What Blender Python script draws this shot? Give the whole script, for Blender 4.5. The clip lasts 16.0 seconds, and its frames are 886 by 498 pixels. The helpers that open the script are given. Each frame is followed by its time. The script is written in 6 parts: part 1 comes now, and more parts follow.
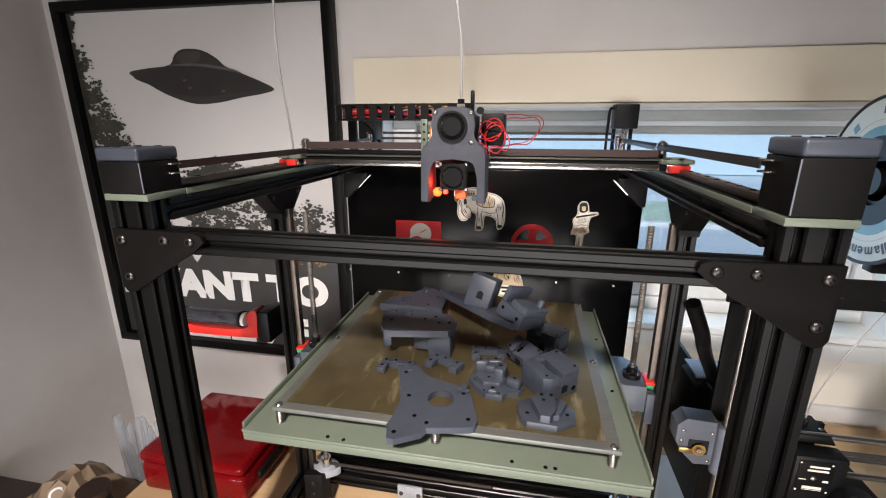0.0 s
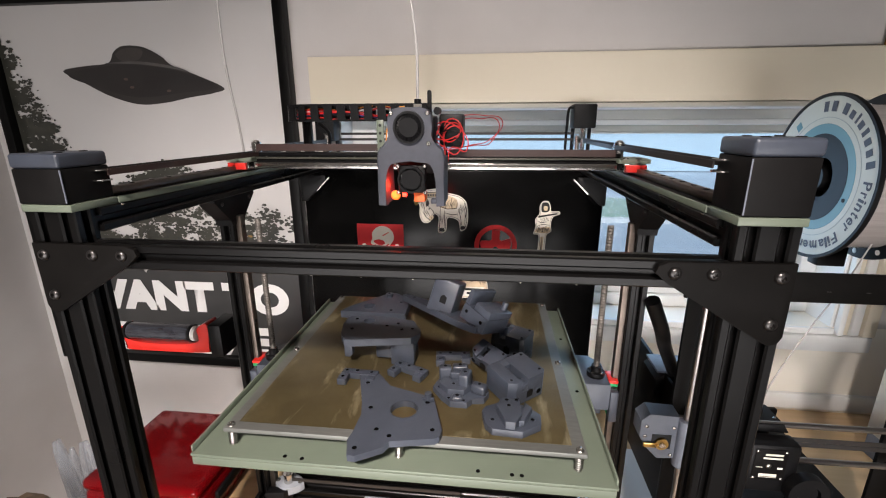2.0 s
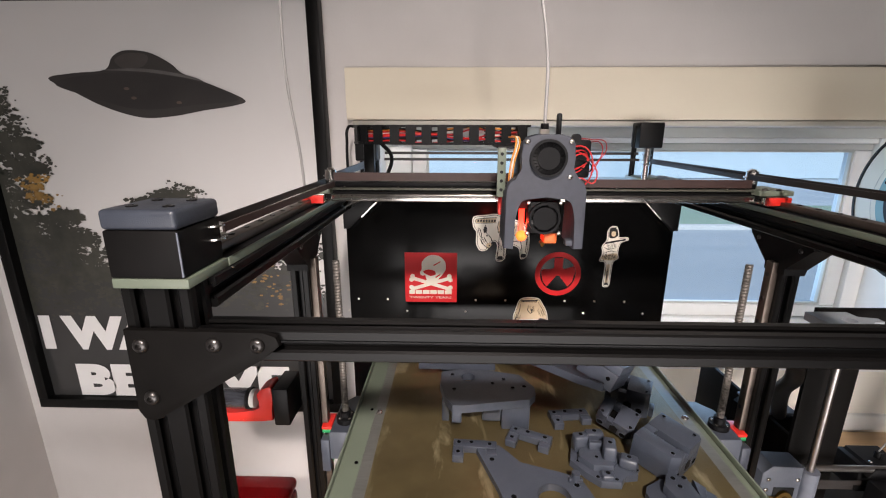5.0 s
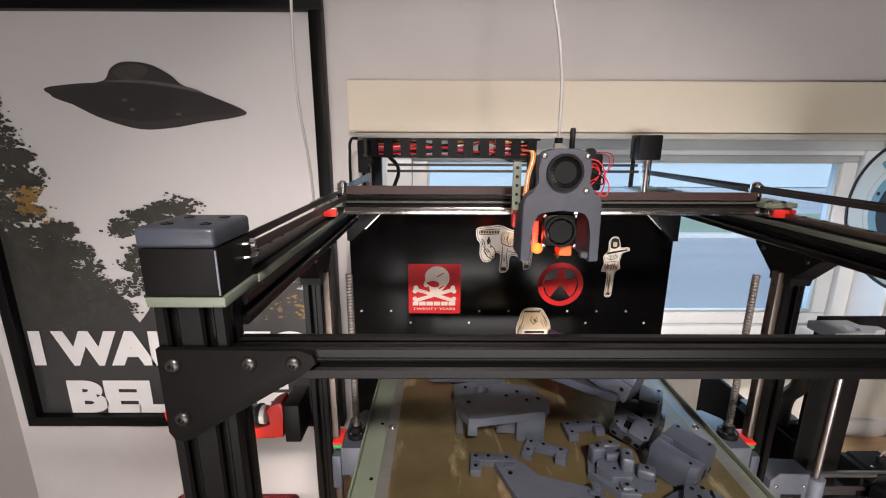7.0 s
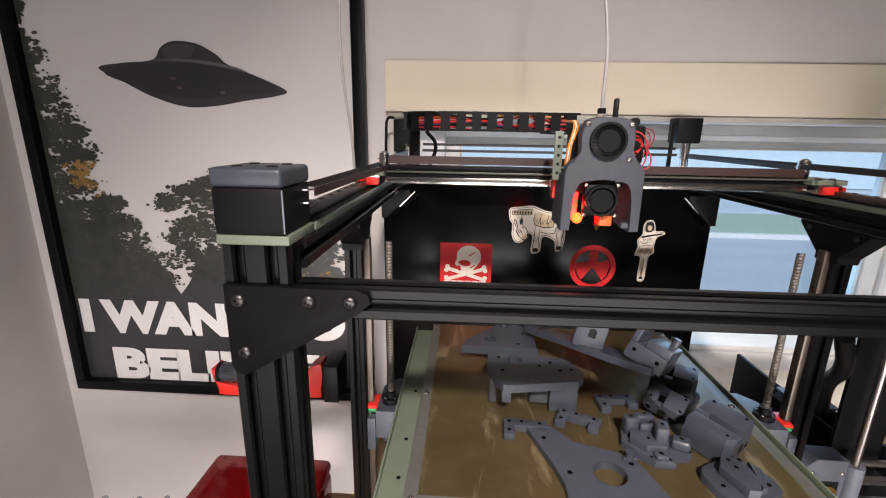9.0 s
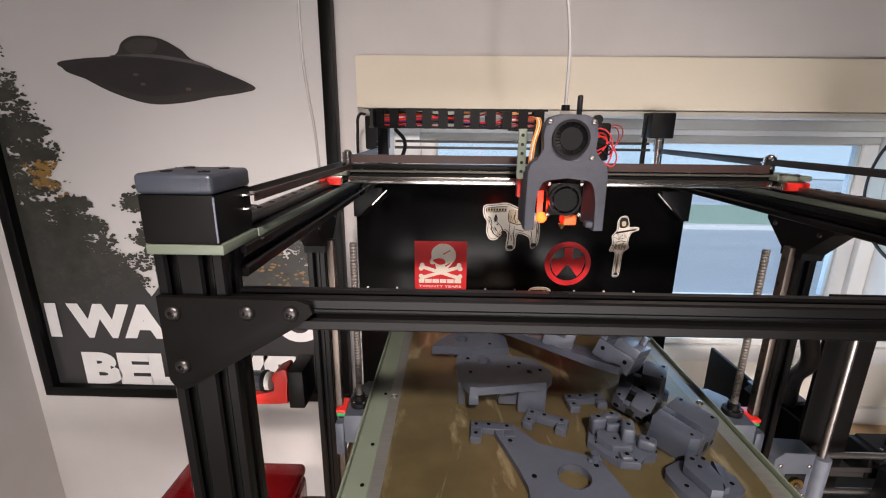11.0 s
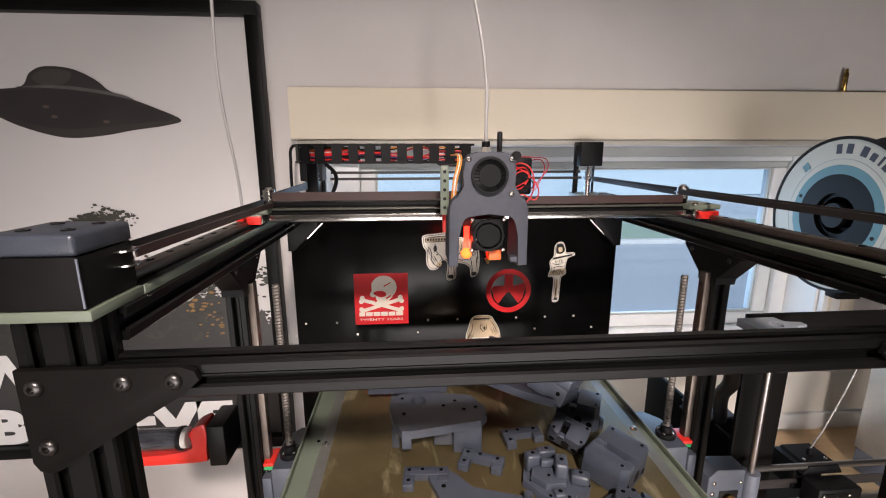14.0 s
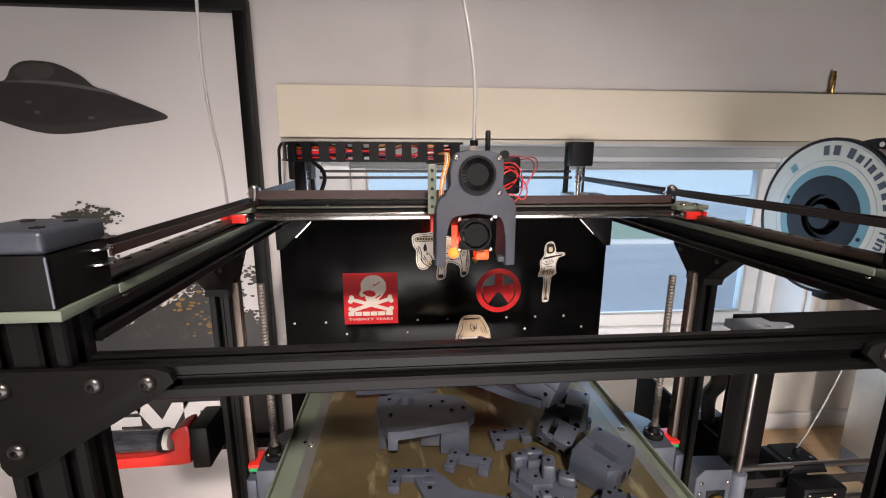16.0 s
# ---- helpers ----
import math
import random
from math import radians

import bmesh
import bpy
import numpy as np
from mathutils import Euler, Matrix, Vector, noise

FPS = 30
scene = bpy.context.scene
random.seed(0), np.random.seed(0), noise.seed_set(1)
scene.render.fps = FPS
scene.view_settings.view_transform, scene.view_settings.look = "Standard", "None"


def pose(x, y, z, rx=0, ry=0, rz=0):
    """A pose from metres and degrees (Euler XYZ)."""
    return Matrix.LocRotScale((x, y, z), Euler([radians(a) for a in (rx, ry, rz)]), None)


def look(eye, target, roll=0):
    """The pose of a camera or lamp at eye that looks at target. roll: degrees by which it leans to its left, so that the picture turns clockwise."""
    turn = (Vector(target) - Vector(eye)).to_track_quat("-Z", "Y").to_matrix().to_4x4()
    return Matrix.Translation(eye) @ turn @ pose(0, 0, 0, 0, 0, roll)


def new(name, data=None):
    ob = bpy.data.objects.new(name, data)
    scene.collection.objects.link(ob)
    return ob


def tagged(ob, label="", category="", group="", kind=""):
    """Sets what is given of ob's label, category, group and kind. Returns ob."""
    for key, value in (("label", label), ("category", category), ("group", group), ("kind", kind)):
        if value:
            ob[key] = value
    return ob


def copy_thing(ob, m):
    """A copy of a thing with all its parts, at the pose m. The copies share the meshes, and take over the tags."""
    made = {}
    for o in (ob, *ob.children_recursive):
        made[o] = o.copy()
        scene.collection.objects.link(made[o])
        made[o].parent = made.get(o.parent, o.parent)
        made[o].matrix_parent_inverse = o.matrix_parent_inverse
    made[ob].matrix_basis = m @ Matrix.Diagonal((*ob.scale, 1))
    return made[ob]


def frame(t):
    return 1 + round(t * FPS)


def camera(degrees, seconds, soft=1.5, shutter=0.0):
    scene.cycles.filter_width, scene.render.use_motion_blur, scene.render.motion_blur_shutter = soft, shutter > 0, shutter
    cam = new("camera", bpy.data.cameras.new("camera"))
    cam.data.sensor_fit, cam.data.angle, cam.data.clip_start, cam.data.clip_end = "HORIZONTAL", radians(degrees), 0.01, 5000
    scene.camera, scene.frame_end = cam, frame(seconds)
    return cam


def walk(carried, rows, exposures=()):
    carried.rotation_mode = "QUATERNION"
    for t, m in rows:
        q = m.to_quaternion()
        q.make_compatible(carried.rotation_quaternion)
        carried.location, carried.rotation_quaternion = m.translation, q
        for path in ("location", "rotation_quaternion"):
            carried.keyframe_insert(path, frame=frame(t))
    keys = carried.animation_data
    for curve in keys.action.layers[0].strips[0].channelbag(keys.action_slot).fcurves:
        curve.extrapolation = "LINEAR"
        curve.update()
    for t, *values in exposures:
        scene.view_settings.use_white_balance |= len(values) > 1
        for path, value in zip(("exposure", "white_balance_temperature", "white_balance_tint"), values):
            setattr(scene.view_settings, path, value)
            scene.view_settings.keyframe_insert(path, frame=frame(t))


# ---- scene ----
cam = camera(90.7, 16.0, soft=1.1)
METRES, EYE, TILT, LEAN, TURN = 0.45, 1.42, 0.0, 0.0, 10.8
ROWS = [
    (0.0, 0.0, 0.0, 0.0, 0.02, -15.89, -0.08),
    (0.5, 0.0004, 0.0042, -0.0057, -0.08, -16.07, 0.07),
    (1.0, 0.0145, 0.0199, -0.0076, -0.75, -16.18, 0.05),
    (1.5, 0.022, 0.0231, -0.0037, -3.44, -15.98, -0.25),
    (2.0, 0.0216, 0.0369, 0.0023, -4.46, -15.91, 0.2),
    (2.5, 0.031, 0.0587, 0.009, -6.08, -15.98, 0.63),
    (3.0, 0.0311, 0.0846, 0.0098, -7.51, -16.02, 0.74),
    (3.5, -0.023, 0.1134, 0.0208, -8.2, -15.81, 0.52),
    (4.0, -0.1831, 0.2001, 0.0399, -7.74, -15.54, -0.06),
    (6.5, -0.4177, 0.3205, 0.0577, -11.92, -14.3, 0.15),
    (7.0, -0.432, 0.3054, 0.0619, -10.98, -13.89, -0.18),
    (7.5, -0.4523, 0.2969, 0.0646, -9.92, -13.51, -0.32),
    (8.0, -0.469, 0.2879, 0.0425, -9.04, -13.42, -0.61),
    (8.5, -0.4839, 0.2755, 0.0009, -7.75, -13.99, -0.97),
    (11.0, -0.415, 0.2931, 0.0118, -9.41, -15.32, -0.59),
    (11.5, -0.3958, 0.3121, 0.0328, -11.28, -14.15, -0.19),
    (12.0, -0.3687, 0.3075, 0.0454, -12.82, -13.37, -0.06),
    (12.5, -0.346, 0.2981, 0.054, -14.01, -12.76, -0.02),
    (13.0, -0.34, 0.3032, 0.0507, -14.53, -12.38, 0.11),
    (13.5, -0.3364, 0.3023, 0.0526, -14.91, -12.24, 0.17),
    (14.0, -0.3316, 0.3065, 0.0448, -15.16, -12.47, 0.1),
    (14.5, -0.3278, 0.3054, 0.0487, -15.28, -12.5, -0.11),
    (15.0, -0.3141, 0.314, 0.0416, -15.58, -12.58, -0.19),
    (15.5, -0.3172, 0.3113, 0.0432, -15.79, -12.56, -0.22),
    (16.0, -0.3149, 0.3115, 0.0428, -15.94, -12.54, -0.28),
]
walk(cam, [(t, pose(0, 0, EYE, TILT, LEAN, TURN) @ pose(METRES * x, METRES * y, METRES * z, 90 + pitch, roll, yaw)) for t, x, y, z, yaw, pitch, roll in ROWS],
     exposures=((0.0, -0.10, 6450, 10), (4.0, -0.10, 6500, 11), (7.0, -0.10, 6560, 13), (16.0, -0.12, 6620, 14)))

# ---- world, sun, lights ----
world = bpy.data.worlds.new("world")
scene.world = world
world.use_nodes = True
wn = world.node_tree
sky = wn.nodes.new("ShaderNodeTexSky")
sky.sky_type = "NISHITA"
sky.sun_disc = False
sky.sun_elevation = radians(38)
sky.sun_rotation = radians(200)
wn.links.new(sky.outputs["Color"], wn.nodes["Background"].inputs["Color"])
wn.nodes["Background"].inputs["Strength"].default_value = 0.15

sun = new("sun", bpy.data.lights.new("sun", "SUN"))
sun.data.energy, sun.data.angle, sun.data.color = 4.0, radians(3), (1.0, 0.95, 0.88)
sun.matrix_world = look((0, 0, 0), (0.30, 0.72, -0.62))


def area(name, eye, target, sx, sy, watts, colour):
    ob = new(name, bpy.data.lights.new(name, "AREA"))
    ob.data.shape, ob.data.size, ob.data.size_y = "RECTANGLE", sx, sy
    ob.data.energy, ob.data.color = watts, colour
    ob.matrix_world = look(eye, target)
    return ob


WARM = (1.0, 0.89, 0.83)
NEUTRAL = (1.0, 0.95, 0.93)
room_lamp = area("room_lamp_light", (-0.05, -1.25, 0.62), (-0.10, 1.0, 0.50), 2.2, 0.9, 22.5, NEUTRAL)
room_lamp.data.spread = radians(98)
front_lamp = area("front_ceiling_light", (-0.10, -0.95, 2.42), (-0.10, 0.44, 1.05), 0.11, 0.11, 9.5, WARM)
front_lamp.data.spread = radians(56)
sky_lamp = area("window_sky_light", (0.22, 1.215, 1.20), (0.22, 0.3, 1.0), 0.9, 0.36, 4.0, (0.62, 0.80, 1.0))
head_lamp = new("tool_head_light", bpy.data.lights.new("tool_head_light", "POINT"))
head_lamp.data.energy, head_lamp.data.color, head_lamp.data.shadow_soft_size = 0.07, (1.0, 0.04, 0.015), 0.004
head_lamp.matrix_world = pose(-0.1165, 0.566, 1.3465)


# ---- materials ----
def mat(name, a, b=None, rough=0.5, metal=0.0, scale=40.0, bump=0.0, bump_scale=None, spec=0.5, rvar=0.08, coat=0.0, stretch=None, emit=None, each=0.0, trans=0.0):
    m = bpy.data.materials.new(name)
    m.use_nodes = True
    nt = m.node_tree
    n, l = nt.nodes, nt.links
    p = n["Principled BSDF"]
    b = b or tuple(c * 0.8 for c in a)
    tc = n.new("ShaderNodeTexCoord")
    mp = n.new("ShaderNodeMapping")
    if stretch:
        mp.inputs["Scale"].default_value = stretch
    l.new(tc.outputs["Object"], mp.inputs["Vector"])
    n1 = n.new("ShaderNodeTexNoise")
    n1.inputs["Scale"].default_value, n1.inputs["Detail"].default_value = scale, 6
    n2 = n.new("ShaderNodeTexNoise")
    n2.inputs["Scale"].default_value, n2.inputs["Detail"].default_value = scale * 0.11, 3
    for t in (n1, n2):
        l.new(mp.outputs["Vector"], t.inputs["Vector"])
    mx = n.new("ShaderNodeMath")
    mx.operation = "ADD"
    l.new(n1.outputs["Fac"], mx.inputs[0])
    l.new(n2.outputs["Fac"], mx.inputs[1])
    rp = n.new("ShaderNodeMapRange")
    rp.inputs["From Min"].default_value, rp.inputs["From Max"].default_value = 0.7, 1.3
    l.new(mx.outputs[0], rp.inputs["Value"])
    cm = n.new("ShaderNodeMix")
    cm.data_type = "RGBA"
    cm.inputs[6].default_value, cm.inputs[7].default_value = (*b, 1), (*a, 1)
    l.new(rp.outputs["Result"], cm.inputs[0])
    colour = cm.outputs[2]
    if each:
        oi = n.new("ShaderNodeObjectInfo")
        hv = n.new("ShaderNodeHueSaturation")
        vr = n.new("ShaderNodeMapRange")
        vr.inputs["To Min"].default_value, vr.inputs["To Max"].default_value = 1 - each, 1 + each
        l.new(oi.outputs["Random"], vr.inputs["Value"])
        l.new(vr.outputs["Result"], hv.inputs["Value"])
        l.new(colour, hv.inputs["Color"])
        colour = hv.outputs["Color"]
    l.new(colour, p.inputs["Base Color"])
    rr = n.new("ShaderNodeMapRange")
    rr.inputs["To Min"].default_value, rr.inputs["To Max"].default_value = max(0.02, rough - rvar), min(1, rough + rvar)
    l.new(n2.outputs["Fac"], rr.inputs["Value"])
    l.new(rr.outputs["Result"], p.inputs["Roughness"])
    p.inputs["Metallic"].default_value = metal
    p.inputs["Specular IOR Level"].default_value = spec
    p.inputs["Coat Weight"].default_value = coat
    p.inputs["Coat Roughness"].default_value = 0.06
    p.inputs["Transmission Weight"].default_value = trans
    if emit:
        p.inputs["Emission Color"].default_value = (*emit[0], 1)
        p.inputs["Emission Strength"].default_value = emit[1]
    if bump:
        n3 = n.new("ShaderNodeTexNoise")
        n3.inputs["Scale"].default_value, n3.inputs["Detail"].default_value = bump_scale or scale * 4, 4
        l.new(mp.outputs["Vector"], n3.inputs["Vector"])
        bp = n.new("ShaderNodeBump")
        bp.inputs["Strength"].default_value, bp.inputs["Distance"].default_value = bump, 0.001
        l.new(n3.outputs["Fac"], bp.inputs["Height"])
        l.new(bp.outputs["Normal"], p.inputs["Normal"])
    return m


M_WALL = mat("wall_paint", (0.60, 0.575, 0.56), (0.56, 0.535, 0.52), 0.75, scale=12, bump=0.25, bump_scale=260)
M_WALLC = mat("cream_paint", (0.86, 0.82, 0.73), (0.82, 0.78, 0.69), 0.7, scale=9, bump=0.2, bump_scale=260)
M_CREAM = mat("cream_board", (0.74, 0.68, 0.55), (0.71, 0.65, 0.52), 0.55, scale=8, bump=0.1)
M_WHITE = mat("white_vinyl", (0.82, 0.83, 0.82), (0.77, 0.78, 0.77), 0.4, scale=20)
# Grey for the beads; on head and top sash it paints in shade.
M_VINYLGS = mat("grey_shade_vinyl", (0.53, 0.54, 0.51), (0.47, 0.48, 0.45), 0.45, scale=20)
# Moulding colour includes the shade cast under the board.
M_MOULDSHADE = mat("mould_shade_paint", (0.46, 0.45, 0.39), (0.41, 0.40, 0.35), 0.5, scale=20)
# Dim colour for walls out of view, chosen to cut bounced light.
M_WALLDIM = mat("unseen_wall_dim", (0.27, 0.25, 0.235), (0.23, 0.215, 0.20), 0.8, scale=12, bump=0.2)
# Unseen ceiling, greyer than white so that less light bounces down.
M_CEIL = mat("ceiling_paint", (0.56, 0.545, 0.52), None, 0.85, scale=14, bump=0.2)
M_FLOOR = mat("floor_wood", (0.22, 0.13, 0.075), (0.14, 0.08, 0.045), 0.45, scale=18, stretch=(1, 8, 1))
M_DESK = mat("desk_wood", (0.64, 0.45, 0.26), (0.54, 0.36, 0.19), 0.45, scale=10, stretch=(0.7, 9, 1), bump=0.1)
M_ALUB = mat("black_anodised", (0.0032, 0.003, 0.003), (0.002, 0.0019, 0.0019), 0.30, metal=0.0, scale=60, spec=0.19, bump=0.05)
M_PLATE = mat("black_satin", (0.0055, 0.005, 0.0047), (0.0035, 0.0032, 0.003), 0.5, scale=90, spec=0.09, bump=0.10, bump_scale=900)
M_PLASTB = mat("black_plastic", (0.005, 0.005, 0.0055), (0.003, 0.003, 0.0035), 0.45, scale=80, spec=0.18, bump=0.05)
M_CAPB = mat("black_print", (0.0055, 0.005, 0.005), (0.003, 0.0028, 0.0028), 0.55, scale=60, spec=0.14, bump=0.12, bump_scale=1500)
M_GREY = mat("grey_print", (0.045, 0.053, 0.071), (0.033, 0.039, 0.053), 0.36, scale=70, bump=0.2, bump_scale=1400, each=0.1)
M_SHROUD = mat("slate_print", (0.050, 0.055, 0.072), (0.040, 0.044, 0.057), 0.6, scale=160, bump=0.6, bump_scale=1200)
M_OLIVE = mat("olive_sheet", (0.135, 0.160, 0.120), (0.112, 0.135, 0.102), 0.42, scale=22, bump=0.1)
M_GSTRIP = mat("dull_strip", (0.085, 0.088, 0.070), (0.060, 0.062, 0.050), 0.40, metal=0.3, scale=40)
M_PEI = mat("bronze_build_sheet", (0.155, 0.122, 0.058), (0.098, 0.076, 0.036), 0.34, metal=0.6, scale=30, bump=0.3, bump_scale=1500, rvar=0.14)
M_ALU = mat("machined_aluminium", (0.25, 0.255, 0.24), (0.20, 0.205, 0.19), 0.55, metal=0.8, scale=60, stretch=(1, 6, 6), rvar=0.12)
M_STEEL = mat("steel", (0.62, 0.60, 0.57), (0.5, 0.48, 0.45), 0.22, metal=1.0, scale=90)
M_THREAD = mat("thread_steel", (0.17, 0.155, 0.14), (0.11, 0.10, 0.09), 0.6, metal=0.6, scale=90)
M_ROD = mat("ground_rod", (0.40, 0.38, 0.36), (0.33, 0.31, 0.30), 0.32, metal=1.0, scale=60)
M_NICKEL = mat("nickel_fitting", (0.62, 0.59, 0.54), (0.52, 0.49, 0.45), 0.35, metal=0.55, scale=90)
M_RAIL = mat("rail_steel", (0.17, 0.14, 0.12), (0.12, 0.10, 0.085), 0.36, metal=0.9, scale=70)
M_SCREW = mat("dark_screw", (0.085, 0.08, 0.078), (0.055, 0.053, 0.052), 0.33, metal=0.9, scale=120)
M_BELT = mat("belt_rubber", (0.016, 0.013, 0.012), (0.011, 0.009, 0.008), 0.5, scale=120)
M_BELTB = mat("belt_teeth_brown", (0.036, 0.016, 0.013), (0.024, 0.011, 0.009), 0.5, scale=120)
M_RED = mat("red_plastic", (0.62, 0.025, 0.018), (0.5, 0.018, 0.012), 0.35, scale=50)
M_ORANGE = mat("orange_silicone", (0.75, 0.13, 0.02), (0.62, 0.10, 0.015), 0.45, scale=50)
M_LED = mat("lit_red_led", (0.9, 0.1, 0.03), None, 0.4, emit=((1.0, 0.016, 0.008), 9.0))
M_LEDY = mat("lit_amber_led", (0.9, 0.2, 0.05), None, 0.7, spec=0.05, emit=((1.0, 0.105, 0.010), 3.2))
M_PANEL = mat("gloss_black_panel", (0.0025, 0.0025, 0.0025), (0.0015, 0.0015, 0.0015), 0.20, scale=30, spec=0.17, rvar=0.05)
M_STRED = mat("sticker_red", (0.62, 0.030, 0.036), (0.54, 0.024, 0.029), 0.45, scale=30, spec=0.12)
M_STWHITE = mat("sticker_white", (0.76, 0.72, 0.64), (0.68, 0.64, 0.56), 0.5, scale=60, spec=0.15)
M_STBLACK = mat("sticker_ink", (0.012, 0.012, 0.012), None, 0.5, spec=0.2)
# Near-black that paints the shade inside holes and slots.
M_HOLESHADE = mat("hole_shade", (0.0015, 0.0015, 0.0015), None, 0.8, spec=0.05)
M_STTAN = mat("sticker_tan", (0.58, 0.46, 0.30), (0.48, 0.37, 0.24), 0.5, scale=90)
M_FRAME = mat("poster_frame_black", (0.005, 0.005, 0.005), (0.003, 0.003, 0.003), 0.42, scale=40, spec=0.14)
M_GREYM = mat("machine_grey", (0.30, 0.32, 0.35), (0.25, 0.27, 0.30), 0.4, scale=60, bump=0.2)
M_BLUEG = mat("blue_grey_print", (0.14, 0.155, 0.19), (0.11, 0.125, 0.155), 0.45, scale=70, bump=0.4, bump_scale=1200)
M_TUBE = mat("white_tube", (0.37, 0.36, 0.35), (0.32, 0.31, 0.30), 0.3, scale=40)
M_WRED = mat("red_wire", (0.55, 0.02, 0.02), None, 0.4)
M_WORG = mat("orange_wire", (0.75, 0.30, 0.03), None, 0.4)
M_WWHT = mat("white_wire", (0.75, 0.73, 0.70), None, 0.4)
M_WBLU = mat("blue_wire", (0.06, 0.08, 0.35), None, 0.4)
M_GREEN = mat("green_plastic", (0.02, 0.30, 0.10), None, 0.4)
M_BRASS = mat("brass", (0.55, 0.36, 0.12), (0.42, 0.27, 0.09), 0.28, metal=1.0, scale=90)
M_PSU = mat("psu_metal", (0.55, 0.57, 0.58), (0.48, 0.50, 0.51), 0.35, metal=0.8, scale=50)
M_LABEL = mat("spool_label", (0.63, 0.66, 0.60), (0.59, 0.62, 0.56), 0.4, scale=14)
M_TEAL = mat("spool_teal", (0.12, 0.31, 0.37), (0.10, 0.27, 0.33), 0.4, scale=30)
M_INK = mat("label_ink", (0.045, 0.055, 0.085), None, 0.5)
M_INKP = mat("pale_ink", (0.40, 0.46, 0.46), None, 0.5)
M_FILAM = mat("silver_filament", (0.52, 0.48, 0.47), (0.40, 0.37, 0.36), 0.25, metal=0.4, scale=20, stretch=(1, 60, 1), rvar=0.05)
M_BAG = mat("brown_paper", (0.30, 0.22, 0.15), (0.20, 0.14, 0.09), 0.7, scale=25)
M_DARKW = mat("dark_wood", (0.035, 0.018, 0.012), (0.02, 0.01, 0.007), 0.4, scale=20, stretch=(8, 1, 1))
M_PAPER = mat("white_paper", (0.78, 0.78, 0.77), (0.72, 0.72, 0.71), 0.7, scale=10, bump=0.1)


def glassy(name, colour, rough=0.03, alpha=0.12, spec=0.5):
    """A thin sheet: mostly clear, with a gloss of its own."""
    m = bpy.data.materials.new(name)
    m.use_nodes = True
    n, l = m.node_tree.nodes, m.node_tree.links
    p = n["Principled BSDF"]
    no = n.new("ShaderNodeTexNoise")
    no.inputs["Scale"].default_value = 9
    mr = n.new("ShaderNodeMapRange")
    mr.inputs["To Min"].default_value, mr.inputs["To Max"].default_value = rough, rough * 2.5
    l.new(no.outputs["Fac"], mr.inputs["Value"])
    l.new(mr.outputs["Result"], p.inputs["Roughness"])
    p.inputs["Base Color"].default_value = (*colour, 1)
    p.inputs["Specular IOR Level"].default_value = spec
    tr = n.new("ShaderNodeBsdfTransparent")
    tr.inputs["Color"].default_value = (*[0.35 + 0.65 * c for c in colour], 1)
    mx = n.new("ShaderNodeMixShader")
    mx.inputs[0].default_value = alpha
    l.new(tr.outputs[0], mx.inputs[1])
    l.new(p.outputs[0], mx.inputs[2])
    l.new(mx.outputs[0], n["Material Output"].inputs["Surface"])
    return m


M_GLASS = glassy("window_glass", (0.75, 0.88, 1.0), 0.02, 0.10)
M_REDCLEAR = glassy("red_translucent", (0.26, 0.003, 0.006), 0.05, 0.50)
M_WRAP = glassy("clear_wrap", (0.62, 0.64, 0.67), 0.10, 0.22, 1.0)


# ---- mesh helpers ----
def box(bm, x0, x1, y0, y1, z0, z1, bev=0.0, seg=2, m=None):
    r = bmesh.ops.create_cube(bm, size=1)
    vs = r["verts"]
    bmesh.ops.scale(bm, vec=(abs(x1 - x0), abs(y1 - y0), abs(z1 - z0)), verts=vs)
    bmesh.ops.translate(bm, vec=((x0 + x1) / 2, (y0 + y1) / 2, (z0 + z1) / 2), verts=vs)
    if bev:
        es = list({e for v in vs for e in v.link_edges})
        out = bmesh.ops.bevel(bm, geom=es, offset=bev, segments=seg, affect="EDGES", profile=0.5)
        vs = list({v for f in out["faces"] for v in f.verts})
    if m is not None:
        bmesh.ops.transform(bm, matrix=m, verts=vs)
    return bm


def cyl(bm, a, b, r, seg=20, r2=None, cap=True):
    a, b = Vector(a), Vector(b)
    d = b - a
    m = Matrix.Translation((a + b) / 2) @ d.to_track_quat("Z", "Y").to_matrix().to_4x4()
    bmesh.ops.create_cone(bm, cap_ends=cap, segments=seg, radius1=r, radius2=r if r2 is None else r2, depth=d.length, matrix=m)
    return bm


def ring(bm, c, axis, r0, r1, depth, seg=40):
    """A flat ring, or a tube, with its axis through c."""
    q = Vector(axis).to_track_quat("Z", "Y").to_matrix().to_4x4()
    m = Matrix.Translation(c) @ q
    loops = []
    for r, z in ((r0, -depth / 2), (r1, -depth / 2), (r1, depth / 2), (r0, depth / 2)):
        loops.append([bm.verts.new(m @ Vector((r * math.cos(2 * math.pi * i / seg), r * math.sin(2 * math.pi * i / seg), z))) for i in range(seg)])
    for k in range(4):
        p, q2 = loops[k], loops[(k + 1) % 4]
        for i in range(seg):
            j = (i + 1) % seg
            bm.faces.new((p[i], p[j], q2[j], q2[i]))
    return bm


